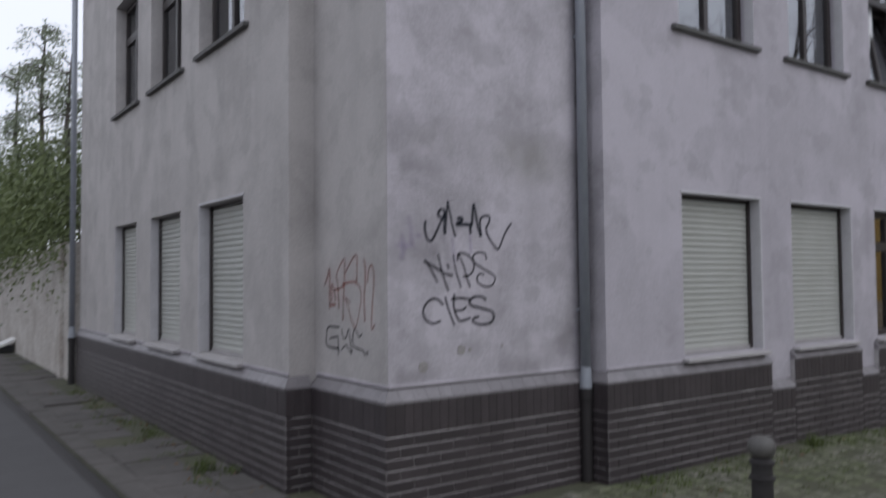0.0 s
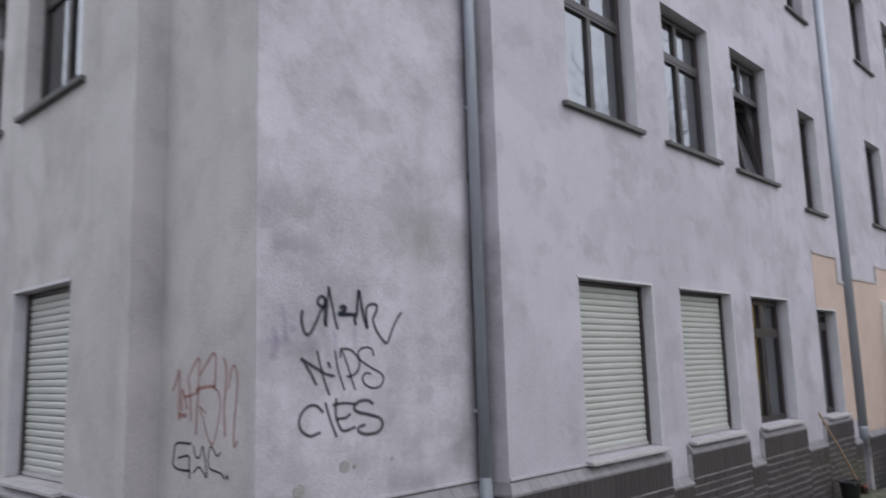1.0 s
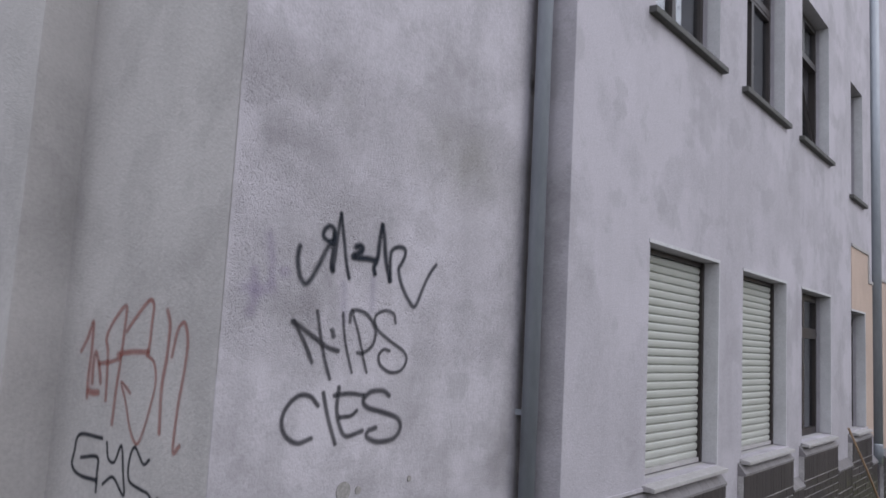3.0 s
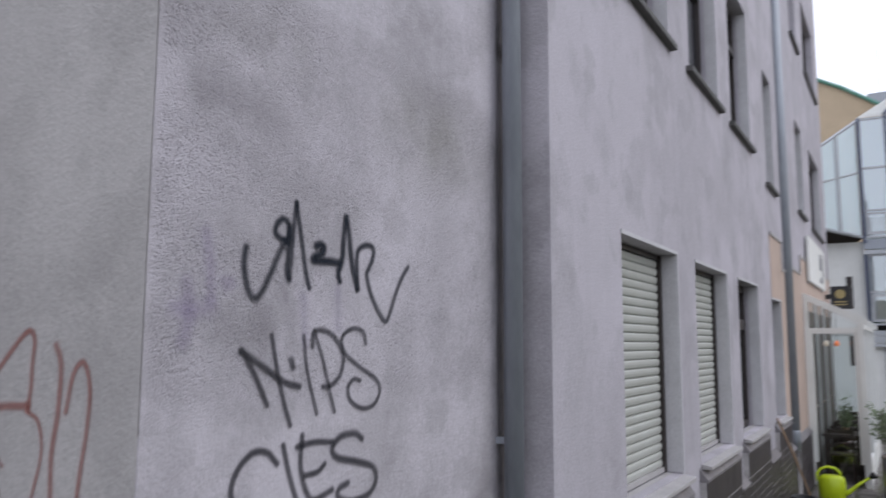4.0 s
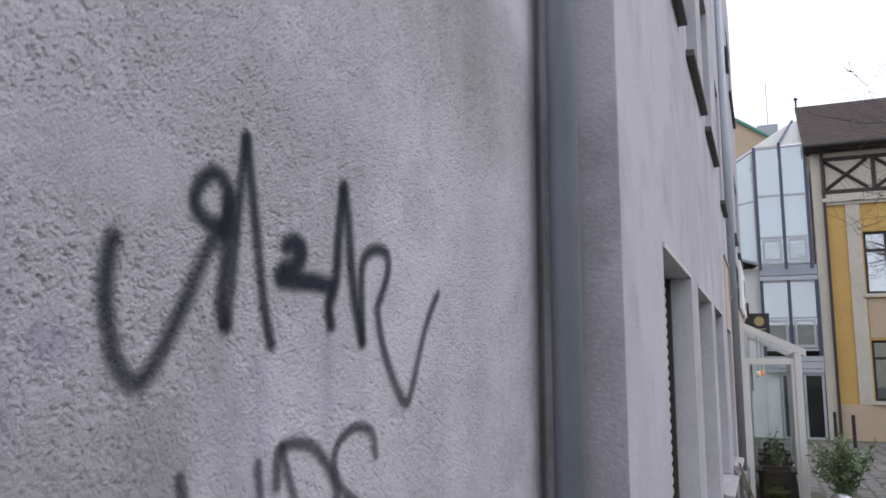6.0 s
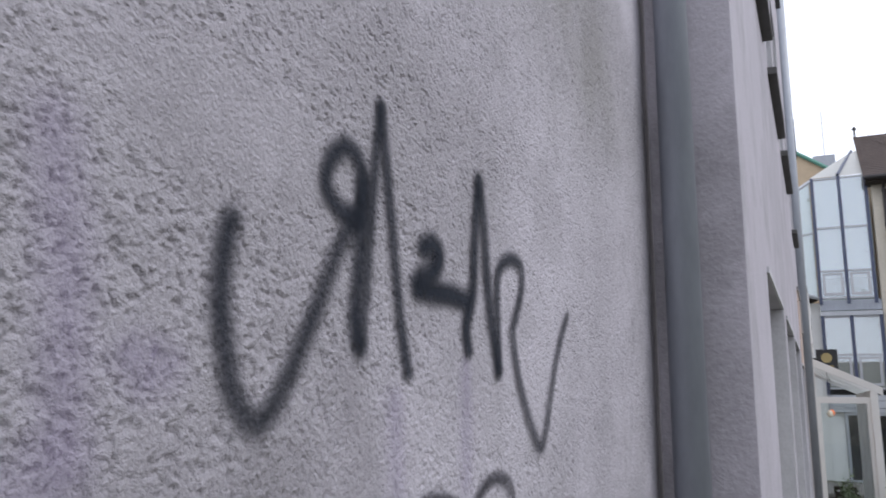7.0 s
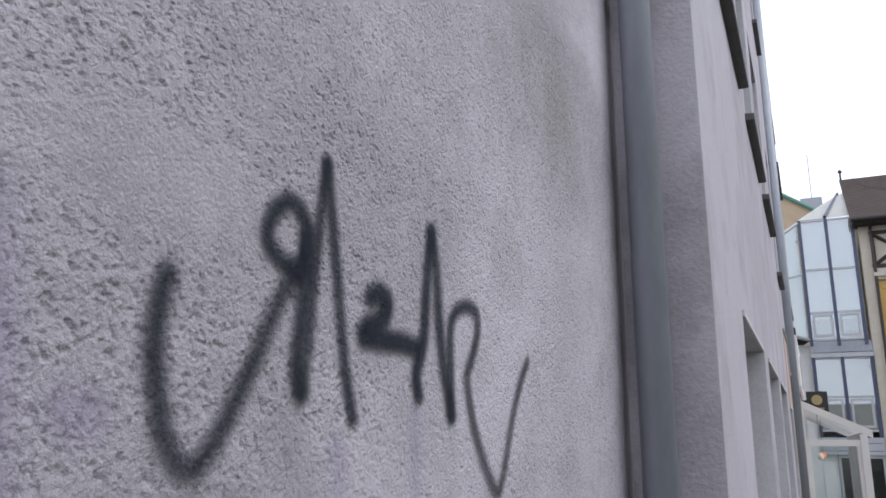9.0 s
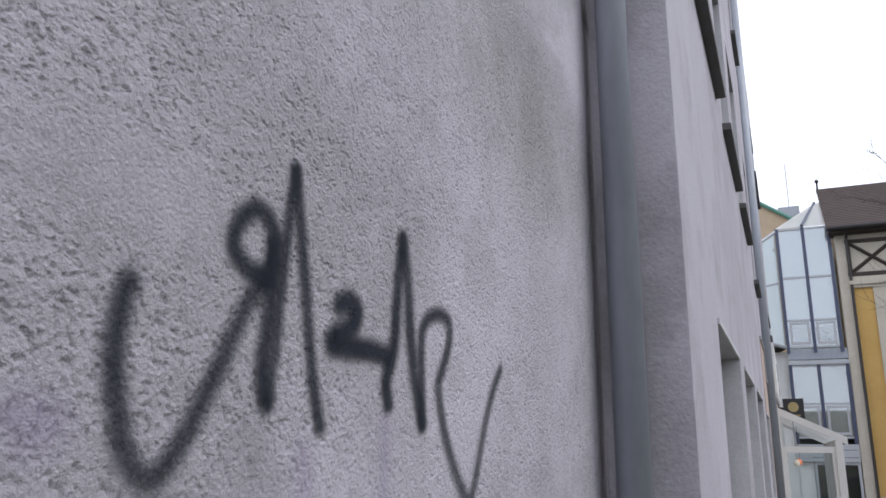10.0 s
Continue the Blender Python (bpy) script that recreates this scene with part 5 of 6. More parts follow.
def ochre_house():
    h = empty("ochre_house", "ochre house with cream pilasters and timber frieze", "building")
    wins = [(-0.2, 1.32, 4.7, 7.15), (-0.2, 1.32, 0.6, 2.9), (-4.1, -2.5, 4.7, 7.15), (-4.1, -2.5, 0.6, 2.9)]
    part("wall", pierced(bmesh.new(), FF, -8, 2.58, BASE, 8.4, 0.4, wins), M_YELLOW, h)
    bm = bmesh.new()
    FF.box(bm, 2.58, 2.94, -0.02, 0.4, BASE, 10.6)
    part("corner_strip", bm, M_CREAM, h, "cream corner strip")
    bm = bmesh.new()
    FF.box(bm, -8, 2.58, -0.05, 0.0, BASE, 0.45)
    part("base", bm, M_BEIGE, h, "pale base course")
    for a, b in ((1.37, 1.85), (-2.3, -1.9)):
        bm = bmesh.new()
        FF.box(bm, a, b, -0.06, 0.0, 0.45, 8.35)
        part("pilaster", bm, M_CREAM, h, "cream pilaster")
    for z0, z1, d in ((8.4, 8.55, -0.18), (8.55, 8.72, -0.1), (8.28, 8.4, -0.1)):
        bm = bmesh.new()
        FF.box(bm, -8, 2.62, d, 0.4, z0, z1)
        part("cornice", bm, M_CREAM, h)
    bm = bmesh.new()
    FF.box(bm, -8, 2.58, 0.0, 0.4, 8.72, 10.6)
    part("frieze", bm, M_CREAM, h, "pale frieze panel")
    for z in (8.76, 10.1):
        bm = bmesh.new()
        FF.box(bm, -8, 2.62, -0.07, 0.0, z, z + 0.14)
        part("beam", bm, M_TIMBER, h)
    y = 2.6
    while y > -7:
        bm = bmesh.new()
        FF.box(bm, y - 0.14, y, -0.068, 0.0, 8.9, 10.1)
        part("stud", bm, M_TIMBER, h)
        for s in (1, -1):
            bm = bmesh.new()
            tube(bm, [(FARX - 0.03, y - 0.14, 9.5 - s * 0.58), (FARX - 0.03, y - 1.6, 9.5 + s * 0.58)], 0.07, 4)
            part("brace", bm, M_TIMBER, h)
        y -= 1.74
    for a, b in ((-0.2, 1.32), (-4.1, -2.5)):
        bm = bmesh.new()
        FF.box(bm, a, b, -0.025, 0.0, 3.0, 4.5)
        p = part("apron", bm, M_BEIGE, h, "pinkish beige panel below a window")
        for k in range(3):
            bm = bmesh.new()
            FF.box(bm, a + 0.16 + k * 0.45, a + 0.48 + k * 0.45, -0.045, -0.025, 3.3, 4.2)
            part("field", bm, M_BEIGE, p)
    for i, (a, b, z0, z1) in enumerate(wins):
        bm = bmesh.new()
        FF.box(bm, a, b, 0.2, 0.26, z0, z1)
        w = part("window", bm, M_DIMWINDOW, h, "dark brown window")
        for u in (a, (a + b) / 2 - 0.05, b - 0.1):
            bm = bmesh.new()
            FF.box(bm, u, u + 0.1, 0.12, 0.2, z0, z1)
            part("frame_bar", bm, M_TIMBER, w)
        for z in (z0, z0 + (z1 - z0) * 0.68, z1 - 0.1):
            bm = bmesh.new()
            FF.box(bm, a, b, 0.11, 0.2, z, z + 0.1)
            part("frame_bar", bm, M_TIMBER, w)
        bm = bmesh.new()
        FF.box(bm, a, b, 0.15, 0.17, z0, z1)
        part("pane", bm, M_GLASS, w)
        bm = bmesh.new()
        FF.box(bm, a - 0.12, b + 0.12, -0.14, 0.2, z0 - 0.14, z0)
        part("sill", bm, M_CREAM, h)
        if z0 > 4:
            bm = bmesh.new()
            FF.box(bm, a + 0.1, b - 0.1, -0.04, 0.0, 3.15, 4.3)
            part("panel", bm, M_BEIGE, h, "beige panel under the window")
    # roof of overlapping tile courses
    n = 26
    bm = bmesh.new()
    bm.faces.new([bm.verts.new(p) for p in ((FARX - 0.68, -8, 10.6), (FARX - 0.68, 3.2, 10.6), (FARX + 3.2, 3.2, 13.48), (FARX + 3.2, -8, 13.48))])
    bmesh.ops.solidify(bm, geom=bm.faces[:], thickness=0.06)
    roof = part("roof", bm, M_TILE, h, "brown tiled roof")
    for i in range(n):
        bm = bmesh.new()
        t0, t1 = i / n, (i + 1) / n
        xa, xb = FARX - 0.7 + 3.9 * t0, FARX - 0.7 + 3.9 * t1 + 0.06
        za, zb = 10.63 + 2.9 * t0, 10.63 + 2.9 * t1
        v = [bm.verts.new(p) for p in ((xa, -8, za), (xa, 3.22, za), (xb, 3.22, zb), (xb, -8, zb), (xa, -8, za + 0.05), (xa, 3.22, za + 0.05), (xb, 3.22, zb + 0.02), (xb, -8, zb + 0.02))]
        for q in ((0, 1, 2, 3), (4, 5, 6, 7), (0, 1, 5, 4), (1, 2, 6, 5), (2, 3, 7, 6), (3, 0, 4, 7)):
            bm.faces.new([v[k] for k in q])
        part("tile_course", bm, M_TILE, roof)
    part("gutter", tube(bmesh.new(), [(FARX - 0.78, -8, 10.58), (FARX - 0.78, 3.2, 10.58)], 0.09, 10), M_IRONPIPE, h)
    bm = bmesh.new()
    box(bm, FARX - 0.66, FARX + 0.3, -8, 3.15, 10.45, 10.56)
    part("eaves_board", bm, M_TIMBER, h)
    part("finial", tube(bmesh.new(), [(FARX + 3.1, 3.15, 13.4), (FARX + 3.1, 3.15, 13.8), (FARX + 3.1, 3.15, 13.85), (FARX + 3.1, 3.15, 13.95)], [0.04, 0.04, 0.1, 0.05], 8), M_IRONPIPE, h)
    part("downpipe", tube(bmesh.new(), [(FARX - 0.12, 2.55, BASE), (FARX - 0.12, 2.55, 10.3), (FARX - 0.7, 2.55, 10.55)], 0.055, 10), M_BROWNFRAME, h)
    bm = bmesh.new()
    box(bm, FARX + 3.1, FARX + 5, -8, 2.9, BASE, 12.4)
    part("rear_wall", bm, M_BEIGE, h)
    return h


ochre_house().matrix_basis = FAR


def beige_house():
    h = empty("beige_house", "beige gabled house with green metal verge", "building")
    bm = bmesh.new()
    pts = [(4.05, BASE), (4.05, 13.5), (5.8, 14.75), (8.0, 16.0), (12, 16.0), (12, BASE)]
    a = [bm.verts.new((44, y, z)) for y, z in pts]
    b = [bm.verts.new((52, y, z)) for y, z in pts]
    bm.faces.new(a), bm.faces.new(b[::-1])
    for k in range(len(pts)):
        bm.faces.new((a[k], a[(k + 1) % len(pts)], b[(k + 1) % len(pts)], b[k]))
    part("wall", bm, M_BEIGE, h)
    part("verge", tube(bmesh.new(), [(43.9, 4.0, 13.5), (43.9, 5.8, 14.8), (43.9, 8.0, 16.05)], 0.1, 6), M_COPPER, h, "green copper verge")
    bm = bmesh.new()
    box(bm, 44.6, 45.6, 3.75, 4.75, 13.0, 14.5)
    c = part("chimney", bm, M_ZINC, h, "grey metal chimney")
    part("aerial", tube(bmesh.new(), [(45, 4.2, 14.5), (45, 4.2, 17.0)], 0.03, 5), M_STEEL, h)
    return h


beige_house().matrix_basis = FAR


# ---- bare tree reaching over the lane ----
def bare_tree():
    t = empty("bare_tree", "leafless tree with thin twigs over the lane", "tree")
    rnd = random.Random(21)
    limbs, twigs = bmesh.new(), bmesh.new()

    def grow(bm, p, d, length, r, depth):
        pts, rad = [p], [r]
        q, e = p.copy(), d.copy()
        for i in range(4):
            e = (e + Vector((rnd.gauss(0, 0.13), rnd.gauss(0, 0.13), rnd.gauss(0.02, 0.1)))).normalized()
            q = q + e * length / 4
            pts.append(q.copy())
            rad.append(r * (1 - 0.17 * (i + 1)))
        tube(bm, pts, rad, 6 if depth < 3 else 4, cap=False)
        if depth < 5:
            for k in range(4 if depth < 4 else 3):
                i = rnd.randint(1, 4)
                nd = (e + Vector((rnd.gauss(0, 0.55), rnd.gauss(0.12, 0.55), rnd.gauss(0.05, 0.45)))).normalized()
                grow(limbs if depth < 2 else twigs, pts[i].copy(), nd, length * rnd.uniform(0.5, 0.75), max(rad[i] * 0.54, 0.0065), depth + 1)

    tube(limbs, [(25, -2.9, GROUND - 0.6), (25, -2.8, 3.2), (25.1, -2.6, 6.2)], [0.24, 0.19, 0.16], 10)
    trunk_top = Vector((25.1, -2.6, 6.1))
    for d in ((0.0, 0.5, 0.85), (0.3, 0.35, 0.95), (0.0, -0.3, 0.9), (0.1, 0.75, 0.6), (0.0, 0.9, 0.3)):
        grow(limbs, trunk_top.copy(), Vector(d).normalized(), 3.7, 0.1, 1)
    part("trunk", limbs, M_BARK, t, smooth=True)
    tagged(part("branchwork", twigs, M_BARK, t), kind="stuff")
    t.matrix_basis = pose(-1.5, -1.0, 0)


bare_tree()


# ---- garden wall, greenery and board along the street ----
bm = bmesh.new()
box(bm, 3.05, 3.3, HOUSE_END + 0.2, 34, -0.3, 2.5)
box(bm, 2.98, 3.36, 16.7, 17.05, -0.3, 2.57)
tagged(part("wall_garden", bm, M_PEEL), "white garden wall with peeling paint", "wall", kind="structure")
bm = bmesh.new()
for i in range(14):
    box(bm, 3.05, 3.12, 34.02 + i * 0.2, 34.2 + i * 0.2, GROUND, 2.4)
tagged(part("door_1", bm, M_DARKWOOD), "dark plank gate in the garden wall", "gate", kind="structure")


def hedge():
    t = empty("creeper", "overgrown green creeper hanging over the garden wall", "creeper")
    rnd = random.Random(8)
    bm, spots = bmesh.new(), []
    for i in range(900):
        y = rnd.uniform(15.9, 33)
        base = 2.35 + 0.5 * rnd.random()
        p = Vector((3.2 + rnd.gauss(0, 0.25), y, rnd.uniform(2.85, 4.9 + 0.5 * math.sin(y))))
        d = Vector((rnd.gauss(-0.5, 0.35), rnd.gauss(-0.1, 0.3), rnd.gauss(-0.38, 0.2)))
        n = rnd.randint(20, 42)
        for k in range(n):
            f = k / n * rnd.uniform(0.8, 1.6)
            spots.append(p + d * f + Vector((rnd.gauss(0, 0.13), rnd.gauss(0, 0.13), rnd.gauss(0, 0.13) - 0.4 * f * f)))
    leaf_quads(bm, spots, 0.11, rnd, 0.7)
    loose("leaves", bm, M_IVY, t)
    st = bmesh.new()
    for i in range(30):
        y = 16.2 + i * 0.55
        tube(st, [(3.4, y, GROUND), (3.45, y + 0.1, 1.8), (3.3, y + 0.2, 3.2), (2.9, y + 0.3, 3.5)], [0.03, 0.025, 0.02, 0.01], 6)
    part("stems", st, M_BARK, t)


hedge()


def feathery_tree(x, y, hgt, seed):
    t = empty("feathery_tree", "light grey-green tree with drooping feathery twigs", "tree", "garden trees")
    rnd = random.Random(seed)
    limbs, spots = bmesh.new(), []
    tube(limbs, [(x, y, GROUND), (x + 0.1, y, hgt * 0.4), (x, y + 0.1, hgt * 0.75), (x + 0.1, y, hgt)], [0.14, 0.1, 0.06, 0.02], 8)
    for i in range(75):
        z = hgt * rnd.uniform(0.35, 0.98)
        a = rnd.uniform(0, 6.283)
        ln = rnd.uniform(0.6, 2.0) * (1.15 - z / hgt * 0.7)
        pts = [Vector((x, y, z))]
        for k in range(1, 6):
            f = k / 5
            pts.append(Vector((x + math.cos(a) * ln * f, y + math.sin(a) * ln * f, z + ln * (0.75 * f - 0.75 * f * f))) + Vector((rnd.gauss(0, 0.06), rnd.gauss(0, 0.06), 0)))
        tube(limbs, pts, [0.03, 0.024, 0.018, 0.012, 0.008, 0.004], 5)
        for k in range(60):
            f = rnd.uniform(0.3, 1.0) * 5
            i0 = min(int(f), 4)
            spots.append(pts[i0].lerp(pts[i0 + 1], f - i0) + Vector((rnd.gauss(0, 0.1), rnd.gauss(0, 0.1), rnd.gauss(-0.12, 0.14))))
    part("trunk", limbs, M_BARK, t)
    bm = bmesh.new()
    leaf_quads(bm, spots, 0.12, rnd, 0.9)
    loose("crown", bm, M_FEATHER, t)


feathery_tree(4.6, 25.5, 8.6, 3)
feathery_tree(3.9, 31.0, 9.6, 5)
feathery_tree(5.2, 20.5, 6.4, 6)
feathery_tree(4.3, 28.2, 10.2, 9)
bm = bmesh.new()
box(bm, -0.35, 0.35, -0.25, 0.25, 0, 0.07)
ob = tagged(part("white_board", bevelled(bm, 0.01), M_WHITEPAINT), "white board tilted against the garden wall base", "board")
ob.matrix_basis = pose(2.76, 23.6, GROUND + 0.17, 0, -22, 10)
bm = bmesh.new()
box(bm, 2.68, 3.02, 23.4, 23.85, GROUND, 0.16)
tagged(part("black_crate", bevelled(bm, 0.01), M_BLACKPLASTIC), "low black crate under the white board", "crate")

# ---- road, kerb and paving ----
bm = bmesh.new()
box(bm, -60, 1.928, -60, 60, GROUND - 0.25, GROUND - 0.055)
tagged(part("road", bm, M_ASPHALT), "grey worn asphalt road", "road", kind="structure")


def unit_block(name, chamfer, material):
    """A block of size 1 with a chamfered top, base at z 0."""
    bm = bmesh.new()
    lo = [bm.verts.new((x, y, 0)) for x, y in ((-0.5, -0.5), (0.5, -0.5), (0.5, 0.5), (-0.5, 0.5))]
    mid = [bm.verts.new((x, y, 0.8)) for x, y in ((-0.5, -0.5), (0.5, -0.5), (0.5, 0.5), (-0.5, 0.5))]
    c = 0.5 - chamfer
    top = [bm.verts.new((x, y, 1)) for x, y in ((-c, -c), (c, -c), (c, c), (-c, c))]
    for r0, r1 in ((lo, mid), (mid, top)):
        for k in range(4):
            bm.faces.new((r0[k], r0[(k + 1) % 4], r1[(k + 1) % 4], r1[k]))
    bm.faces.new(top), bm.faces.new(lo[::-1])
    return mesh(bm, name, material)


def put(name, me, parent, loc, size, rot=(0, 0, 0)):
    ob = new(name, me)
    ob.parent = parent
    ob.location, ob.scale, ob.rotation_euler = loc, size, rot
    return ob


def joined(name, me, places, parent, material):
    """Many copies of a block in one mesh: places are (loc, size, rot z)."""
    src = np.array([v.co[:] for v in me.vertices])
    polys = [list(p.vertices) for p in me.polygons]
    verts, faces = [], []
    for loc, size, rz in places:
        c, s = math.cos(rz), math.sin(rz)
        p = src * np.array(size)
        q = np.stack([p[:, 0] * c - p[:, 1] * s, p[:, 0] * s + p[:, 1] * c, p[:, 2]], 1) + np.array(loc)
        base = len(verts)
        verts.extend(q.tolist())
        faces.extend([[i + base for i in f] for f in polys])
    m2 = bpy.data.meshes.new(name)
    m2.from_pydata(verts, [], faces)
    m2.materials.append(material)
    ob = new(name, m2)
    ob.parent = parent
    return tagged(ob, kind="stuff")


bm = bmesh.new()
box(bm, 1.81, 1.927, -40, 60, GROUND - 0.12, GROUND - 0.048)
tagged(part("gutter", bm, M_IRONPIPE), "dark dirty gutter line beside the kerb", "gutter", kind="structure")
R = random.Random(5)
kerb = empty("kerb", "row of pale worn kerb stones", "kerb", kind="structure")
K_ME = unit_block("kerb_stone", 0.02, M_SLAB)
y = 2.0
while y < 40:
    ln = R.uniform(0.85, 1.05)
    put("kerb_stone", K_ME, kerb, (2.05 + R.gauss(0, 0.004), y + ln / 2, GROUND - 0.15), (0.24, ln - 0.012, 0.155 + R.gauss(0, 0.004)))
    y += ln
pavement = empty("pavement", "worn grey slabs along the street facade", "pavement", kind="structure")
S_ME = unit_block("slab", 0.012, M_SLAB)
rest = []
for i, (x, wide) in enumerate(((2.43, 0.5), (2.85, 0.32))):
    y = 6.4 if i == 1 else 2.2
    while y < 36:
        ln = R.choice((0.5, 0.5, 0.6))
        if R.random() > (0.05 if i == 0 else 0.3):
            if y < 20:
                put("slab", S_ME, pavement, (x + R.gauss(0, 0.006), y + ln / 2, GROUND - 0.06), (wide, ln - 0.015, 0.06 + R.gauss(0, 0.006)), (R.gauss(0, 0.008), R.gauss(0, 0.008), R.gauss(0, 0.01)))
            else:
                rest.append(((x, y + ln / 2, GROUND - 0.06), (wide, ln - 0.015, 0.06), 0))
        y += ln
joined("far_slabs", S_ME, rest, pavement, M_SLAB)

lane = empty("cobbles", "mossy cobbled paving of the lane", "paving", kind="structure")
C_ME = unit_block("cobble", 0.17, M_COBBLE)
far = []
row = 0
y = -3.0
while y < 5.0:
    w = 0.15
    x = 2.22 + R.uniform(0, 0.1) if y < 2 else 2.72 + R.uniform(0, 0.1)
    while x < 33.6:
        big = x > 14.5
        ln = R.uniform(0.15, 0.2) if not big else 0.32
        if y + w / 2 < (GY - 0.14 if x < AX - 0.1 else FY - 0.12 if x < NOTCH - 0.2 else SY - 0.12):
            loc = (x + ln / 2, y + w / 2 + R.gauss(0, 0.004), lane_z(x + ln / 2) - 0.09)
            size = (ln - 0.022, w - 0.02, 0.088 + R.gauss(0, 0.009))
            if 4.6 < x < 8.6 and 3.6 < y:
                put("cobble", C_ME, lane, loc, size, (R.gauss(0, 0.03), R.gauss(0, 0.03), R.gauss(0, 0.04)))
            elif not (big and row % 2):
                far.append((loc, (size[0], size[1] if not big else 0.285, size[2]), R.gauss(0, 0.04)))
        x += ln
    y += w
    row += 1
joined("far_cobbles", C_ME, [q for q in far if q[0][0] < 14.5], lane, M_COBBLE)
joined("far_pavers", C_ME, [q for q in far if q[0][0] >= 14.5], lane, M_PAVER)

# grass and weeds in the joints and along the plinth
bm = bmesh.new()


def tuft(x, y, n, h):
    for i in range(n):
        a = R.uniform(0, 6.283)
        px, py = x + R.gauss(0, 0.05), y + R.gauss(0, 0.05)
        b = Vector((px, py, lane_z(px) - 0.02))
        hh = h * R.uniform(0.5, 1.2)
        lean = Vector((math.cos(a), math.sin(a), 0)) * hh * R.uniform(0.2, 0.9)
        s = Vector((-math.sin(a), math.cos(a), 0)) * 0.004
        m = b + lean * 0.4 + Vector((0, 0, hh * 0.7))
        bm.faces.new([bm.verts.new(v) for v in (b - s, b + s, m + s * 0.8, m - s * 0.8)])
        bm.faces.new([bm.verts.new(v) for v in (m - s * 0.8, m + s * 0.8, b + lean + Vector((0, 0, hh)))])


for i in range(70):
    tuft(2.8 + R.gauss(0, 0.16), R.uniform(6.8, 15), 14, 0.06)
tuft(2.75, 7.7, 90, 0.15)
tuft(2.9, 7.5, 60, 0.12)
tuft(8.3, 4.82, 90, 0.14)
for i in range(90):
    tuft(R.uniform(5.5, 13.0), R.uniform(4.6, 4.98), 16, 0.06)
for i in range(900):
    x, y = R.uniform(4.0, 14.5), R.uniform(2.4, 4.95)
    if math.sin(x * 2.3) + math.sin(y * 3.1 + x) > -0.3:
        tuft(x, y, 9, 0.03)
tagged(loose("grass", bm, M_GRASS), "short green grass and moss in the joints", "grass", kind="stuff")
bm = bmesh.new()
for i in range(170):
    x, y = (2.98 - abs(R.gauss(0, 0.3)), R.uniform(6.6, 15)) if i < 120 else (R.uniform(3.4, 9), R.uniform(4.3, 4.95))
    leaf_quads(bm, [(x, y, GROUND + 0.008)], 0.05, R, 0.0)
tagged(loose("fallen_leaves", bm, mat("dry_leaf", (0.17, 0.11, 0.06), 0.8, scale=8, amount=0.7, bump=0)), "dry brown leaves scattered on the paving", "leaves", kind="stuff")

# ---- brick plinths ----
PR = 0.055
COURSE, JOINT = 0.083, 0.0085


def brick_mesh(name, material, face):
    """A brick of size 1 along the face, its outer face chamfered; u and z centred, d from 0 outwards."""
    bm = bmesh.new()
    c = 0.5
    back = [bm.verts.new(Vector(face.at(u, 0, z)) - Vector(face.at(0, 0, 0))) for u, z in ((-c, -c), (c, -c), (c, c), (-c, c))]
    mid = [bm.verts.new(Vector(face.at(u, -0.8, z)) - Vector(face.at(0, 0, 0))) for u, z in ((-c, -c), (c, -c), (c, c), (-c, c))]
    e = 0.46
    out = [bm.verts.new(Vector(face.at(u * 0.985, -1, z * e / c)) - Vector(face.at(0, 0, 0))) for u, z in ((-c, -c), (c, -c), (c, c), (-c, c))]
    for r0, r1 in ((back, mid), (mid, out)):
        for k in range(4):
            bm.faces.new((r0[k], r0[(k + 1) % 4], r1[(k + 1) % 4], r1[k]))
    bm.faces.new(out), bm.faces.new(back[::-1])
    return mesh(bm, name, material)


# dark colour of the painted shadow line above the coping
M_EDGESHADOW = mat("edge_shadow_paint", (0.13, 0.12, 0.12), 0.9, dark=(0.06, 0.055, 0.055), scale=3, amount=0.9, bump=0)


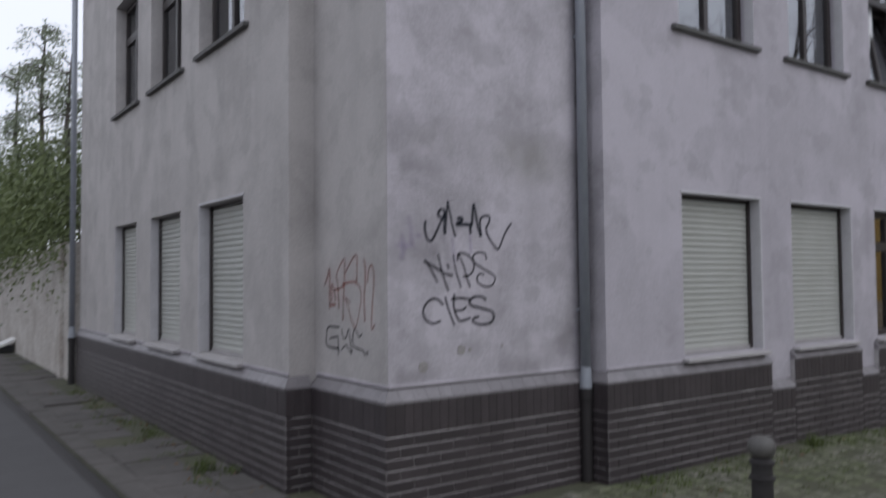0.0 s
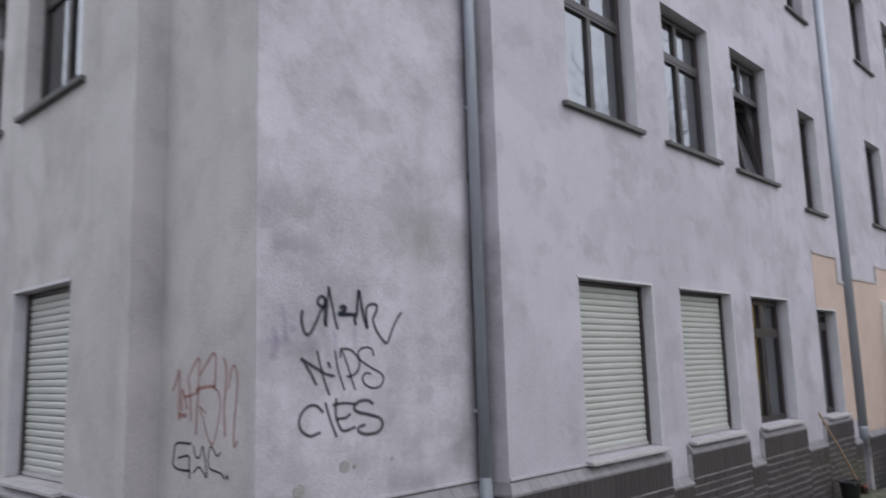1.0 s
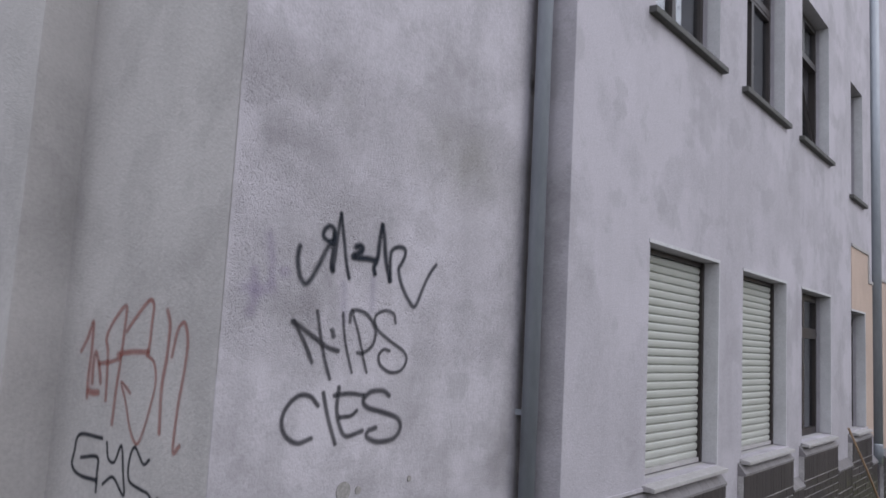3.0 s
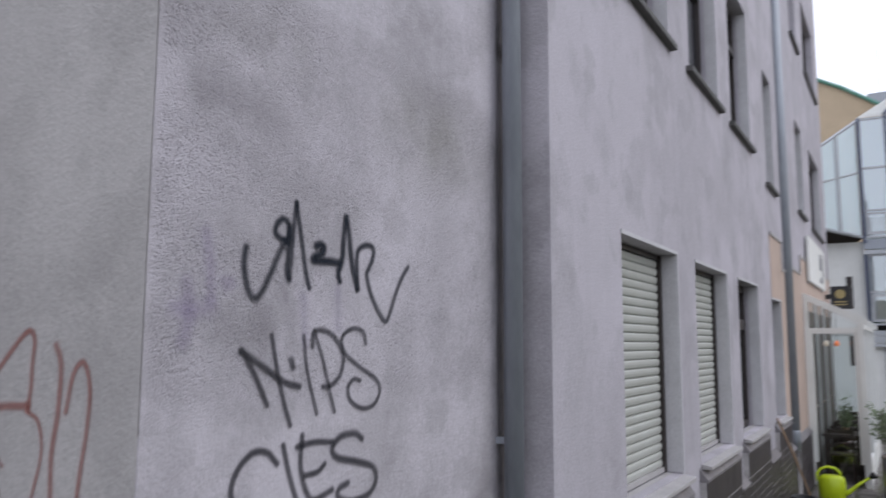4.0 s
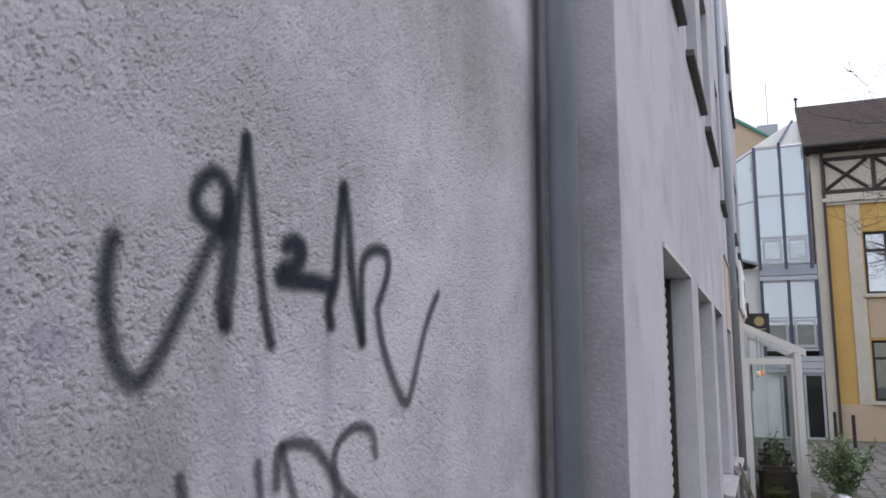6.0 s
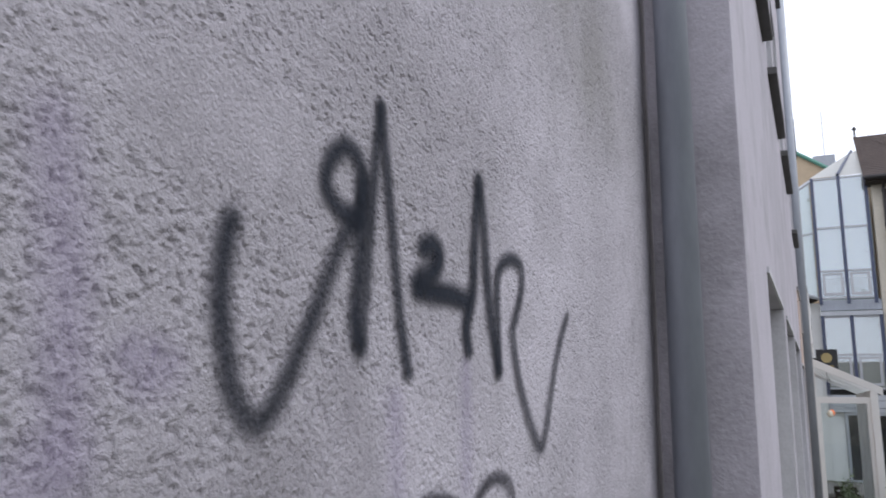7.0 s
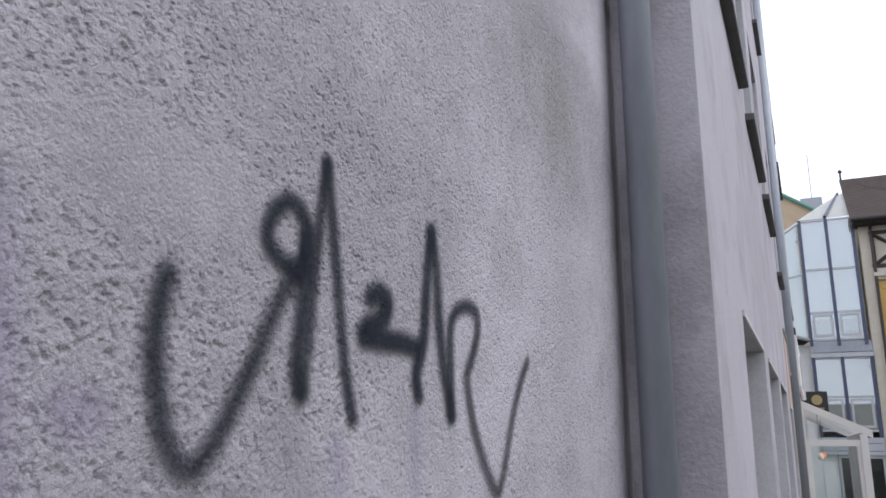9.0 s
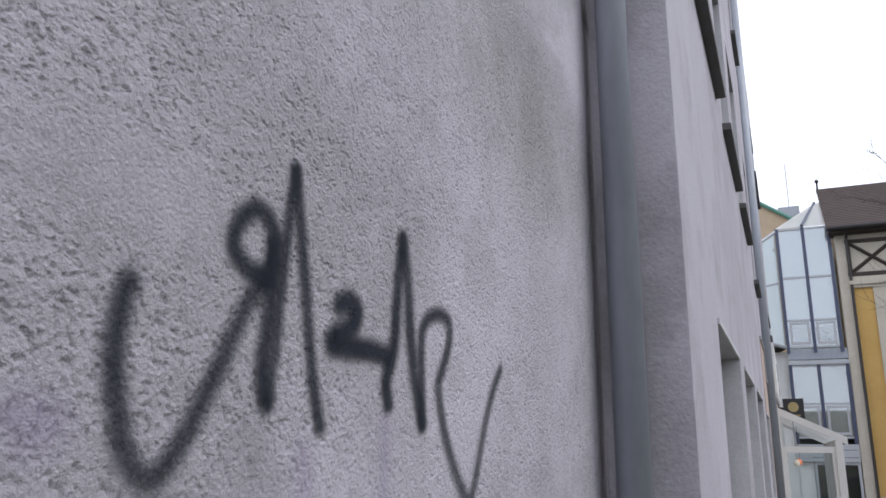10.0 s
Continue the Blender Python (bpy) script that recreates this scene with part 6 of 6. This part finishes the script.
def plinth(name, label, runs):
    """runs: (face, u0, u1, z_top, as_parts); bricks in courses under a course of soldiers and a sloping coping."""
    p = empty(name, label, "plinth", kind="structure")
    for j, (face, u0, u1, ztop, upto) in enumerate(runs):
        mitre = j == 0 or name == "plinth_corner"
        me = brick_mesh("brick", M_BRICK, face)
        low = lane_z(u1) - 0.05 if face in (FRONT, FRONT2) else GROUND - 0.05
        bm = bmesh.new()
        face.box(bm, u0 + 0.001, u1 - 0.001, -PR + 0.003, -0.001, low - 0.05, ztop - 0.002)
        part("mortar", bm, M_MORTAR, p)
        others = []

        def lay(uc, zc, w, h):
            loc = face.at(uc, -PR + 0.004, zc)
            size = (w, 0.0065 + R.gauss(0, 0.0006), h) if face.along == "x" else (0.0065 + R.gauss(0, 0.0006), w, h)
            if uc < upto:
                put("brick", me, p, loc, size)
            else:
                others.append((loc, size, 0))
        # soldiers
        n = max(1, round((u1 - u0) / COURSE))
        w = (u1 - u0) / n
        for i in range(n):
            lay(u0 + (i + 0.5) * w, ztop - 0.12, w - (0.004 if ztop < 0.8 and ztop > 0.6 else 0.003), 0.24 - 0.004)
        z, k = ztop - 0.24 - JOINT, 0
        while z > low:
            u = u0 - (0.125 if k % 2 else 0.0)
            while u < u1 - 0.02:
                a, b = max(u, u0), min(u + 0.25, u1)
                if b - a > 0.03:
                    lay((a + b) / 2, z - (COURSE - JOINT) / 2, b - a - (0.003 + 0.004 * R.random()), COURSE - JOINT)
                u += 0.25
            z -= COURSE
            k += 1
        if others:
            joined("far_bricks", me, others, p, M_BRICK)
        # coping bricks
        n = max(1, round((u1 - u0) / 0.125))
        w = (u1 - u0) / n
        for i in range(n):
            bm = bmesh.new()
            ua = u0 + i * w + 0.0015 - (0.012 if mitre and i == 0 else 0)
            face.wedge(bm, ua, u0 + (i + 1) * w - 0.0015, -PR - 0.012, 0.0, ztop, ztop + 0.02, ztop + 0.105, PR + 0.012 if mitre and i == 0 else 0)
            part("coping_brick", bm, M_COPING, p)
        if ztop < 0.7 or u1 - u0 < 0.6:
            continue
        # strip coloured dark to draw the shadow under the plaster edge
        bm = bmesh.new()
        face.box(bm, u0 + 0.055, u1 - 0.001, -0.007, -0.0006, ztop + 0.098, ztop + 0.113)
        part("joint_seal", bm, M_EDGESHADOW, p)
        bm = bmesh.new()
        face.box(bm, u0 + 0.06, u1 - 0.001, -0.012, -0.0005, ztop + 0.114, ztop + 0.135)
        part("plaster_edge", bm, M_PLASTER, p)
    return p


ZT = 0.835
RET_A, RET_L = Face("y", AX), Face("x", LY)
plinth("plinth_corner", "dark brown clinker plinth with a sloping coping at the corner", [
    (WALL_P, KX - PR, AX - PR, ZT, 99), (SIDE_P, GY - PR + 0.001, LY - PR, ZT, 99),
    (RET_A, FY - PR, GY - PR - 0.002, ZT, 99), (RET_L, LX - PR, KX - PR - 0.002, ZT, 99)])
plinth("plinth_lane", "dark brown clinker plinth stepping up under each window", [
    (FRONT, AX - PR + 0.002, 7.97, ZT, 99), (FRONT, 7.97, 8.42, 0.55, 99), (FRONT, 8.42, 9.92, ZT + 0.02, 99), (FRONT, 9.92, 10.34, 0.55, 99),
    (FRONT, 10.34, 11.83, ZT + 0.02, 99), (FRONT, 11.83, 12.62, 0.55, 99), (FRONT, 12.62, 13.85, ZT, 99), (FRONT, 13.85, NOTCH - 0.02, 0.45, 99)])
plinth("plinth_street", "dark brown clinker plinth along the street facade", [(SIDE, LY - PR + 0.002, HOUSE_END, ZT, 11.6)])
plinth("plinth_far", "dark clinker plinth of the forward facade", [(FRONT2, SX - PR, 16.15, 0.5, 99)])

# unseen plain fronts behind the walker, added for panes to reflect and for bounce
bm = bmesh.new()
box(bm, -10, 60, -20.4, -20, GROUND, 6)
tagged(part("wall_opposite_lane", bm, M_CREAM), "unseen pale front added across the lane for reflections", "wall", kind="structure")
bm = bmesh.new()
box(bm, -18.4, -18, -20, 60, GROUND, 6)
tagged(part("wall_opposite_street", bm, M_CREAM), "unseen pale front added across the street for reflections", "wall", kind="structure")
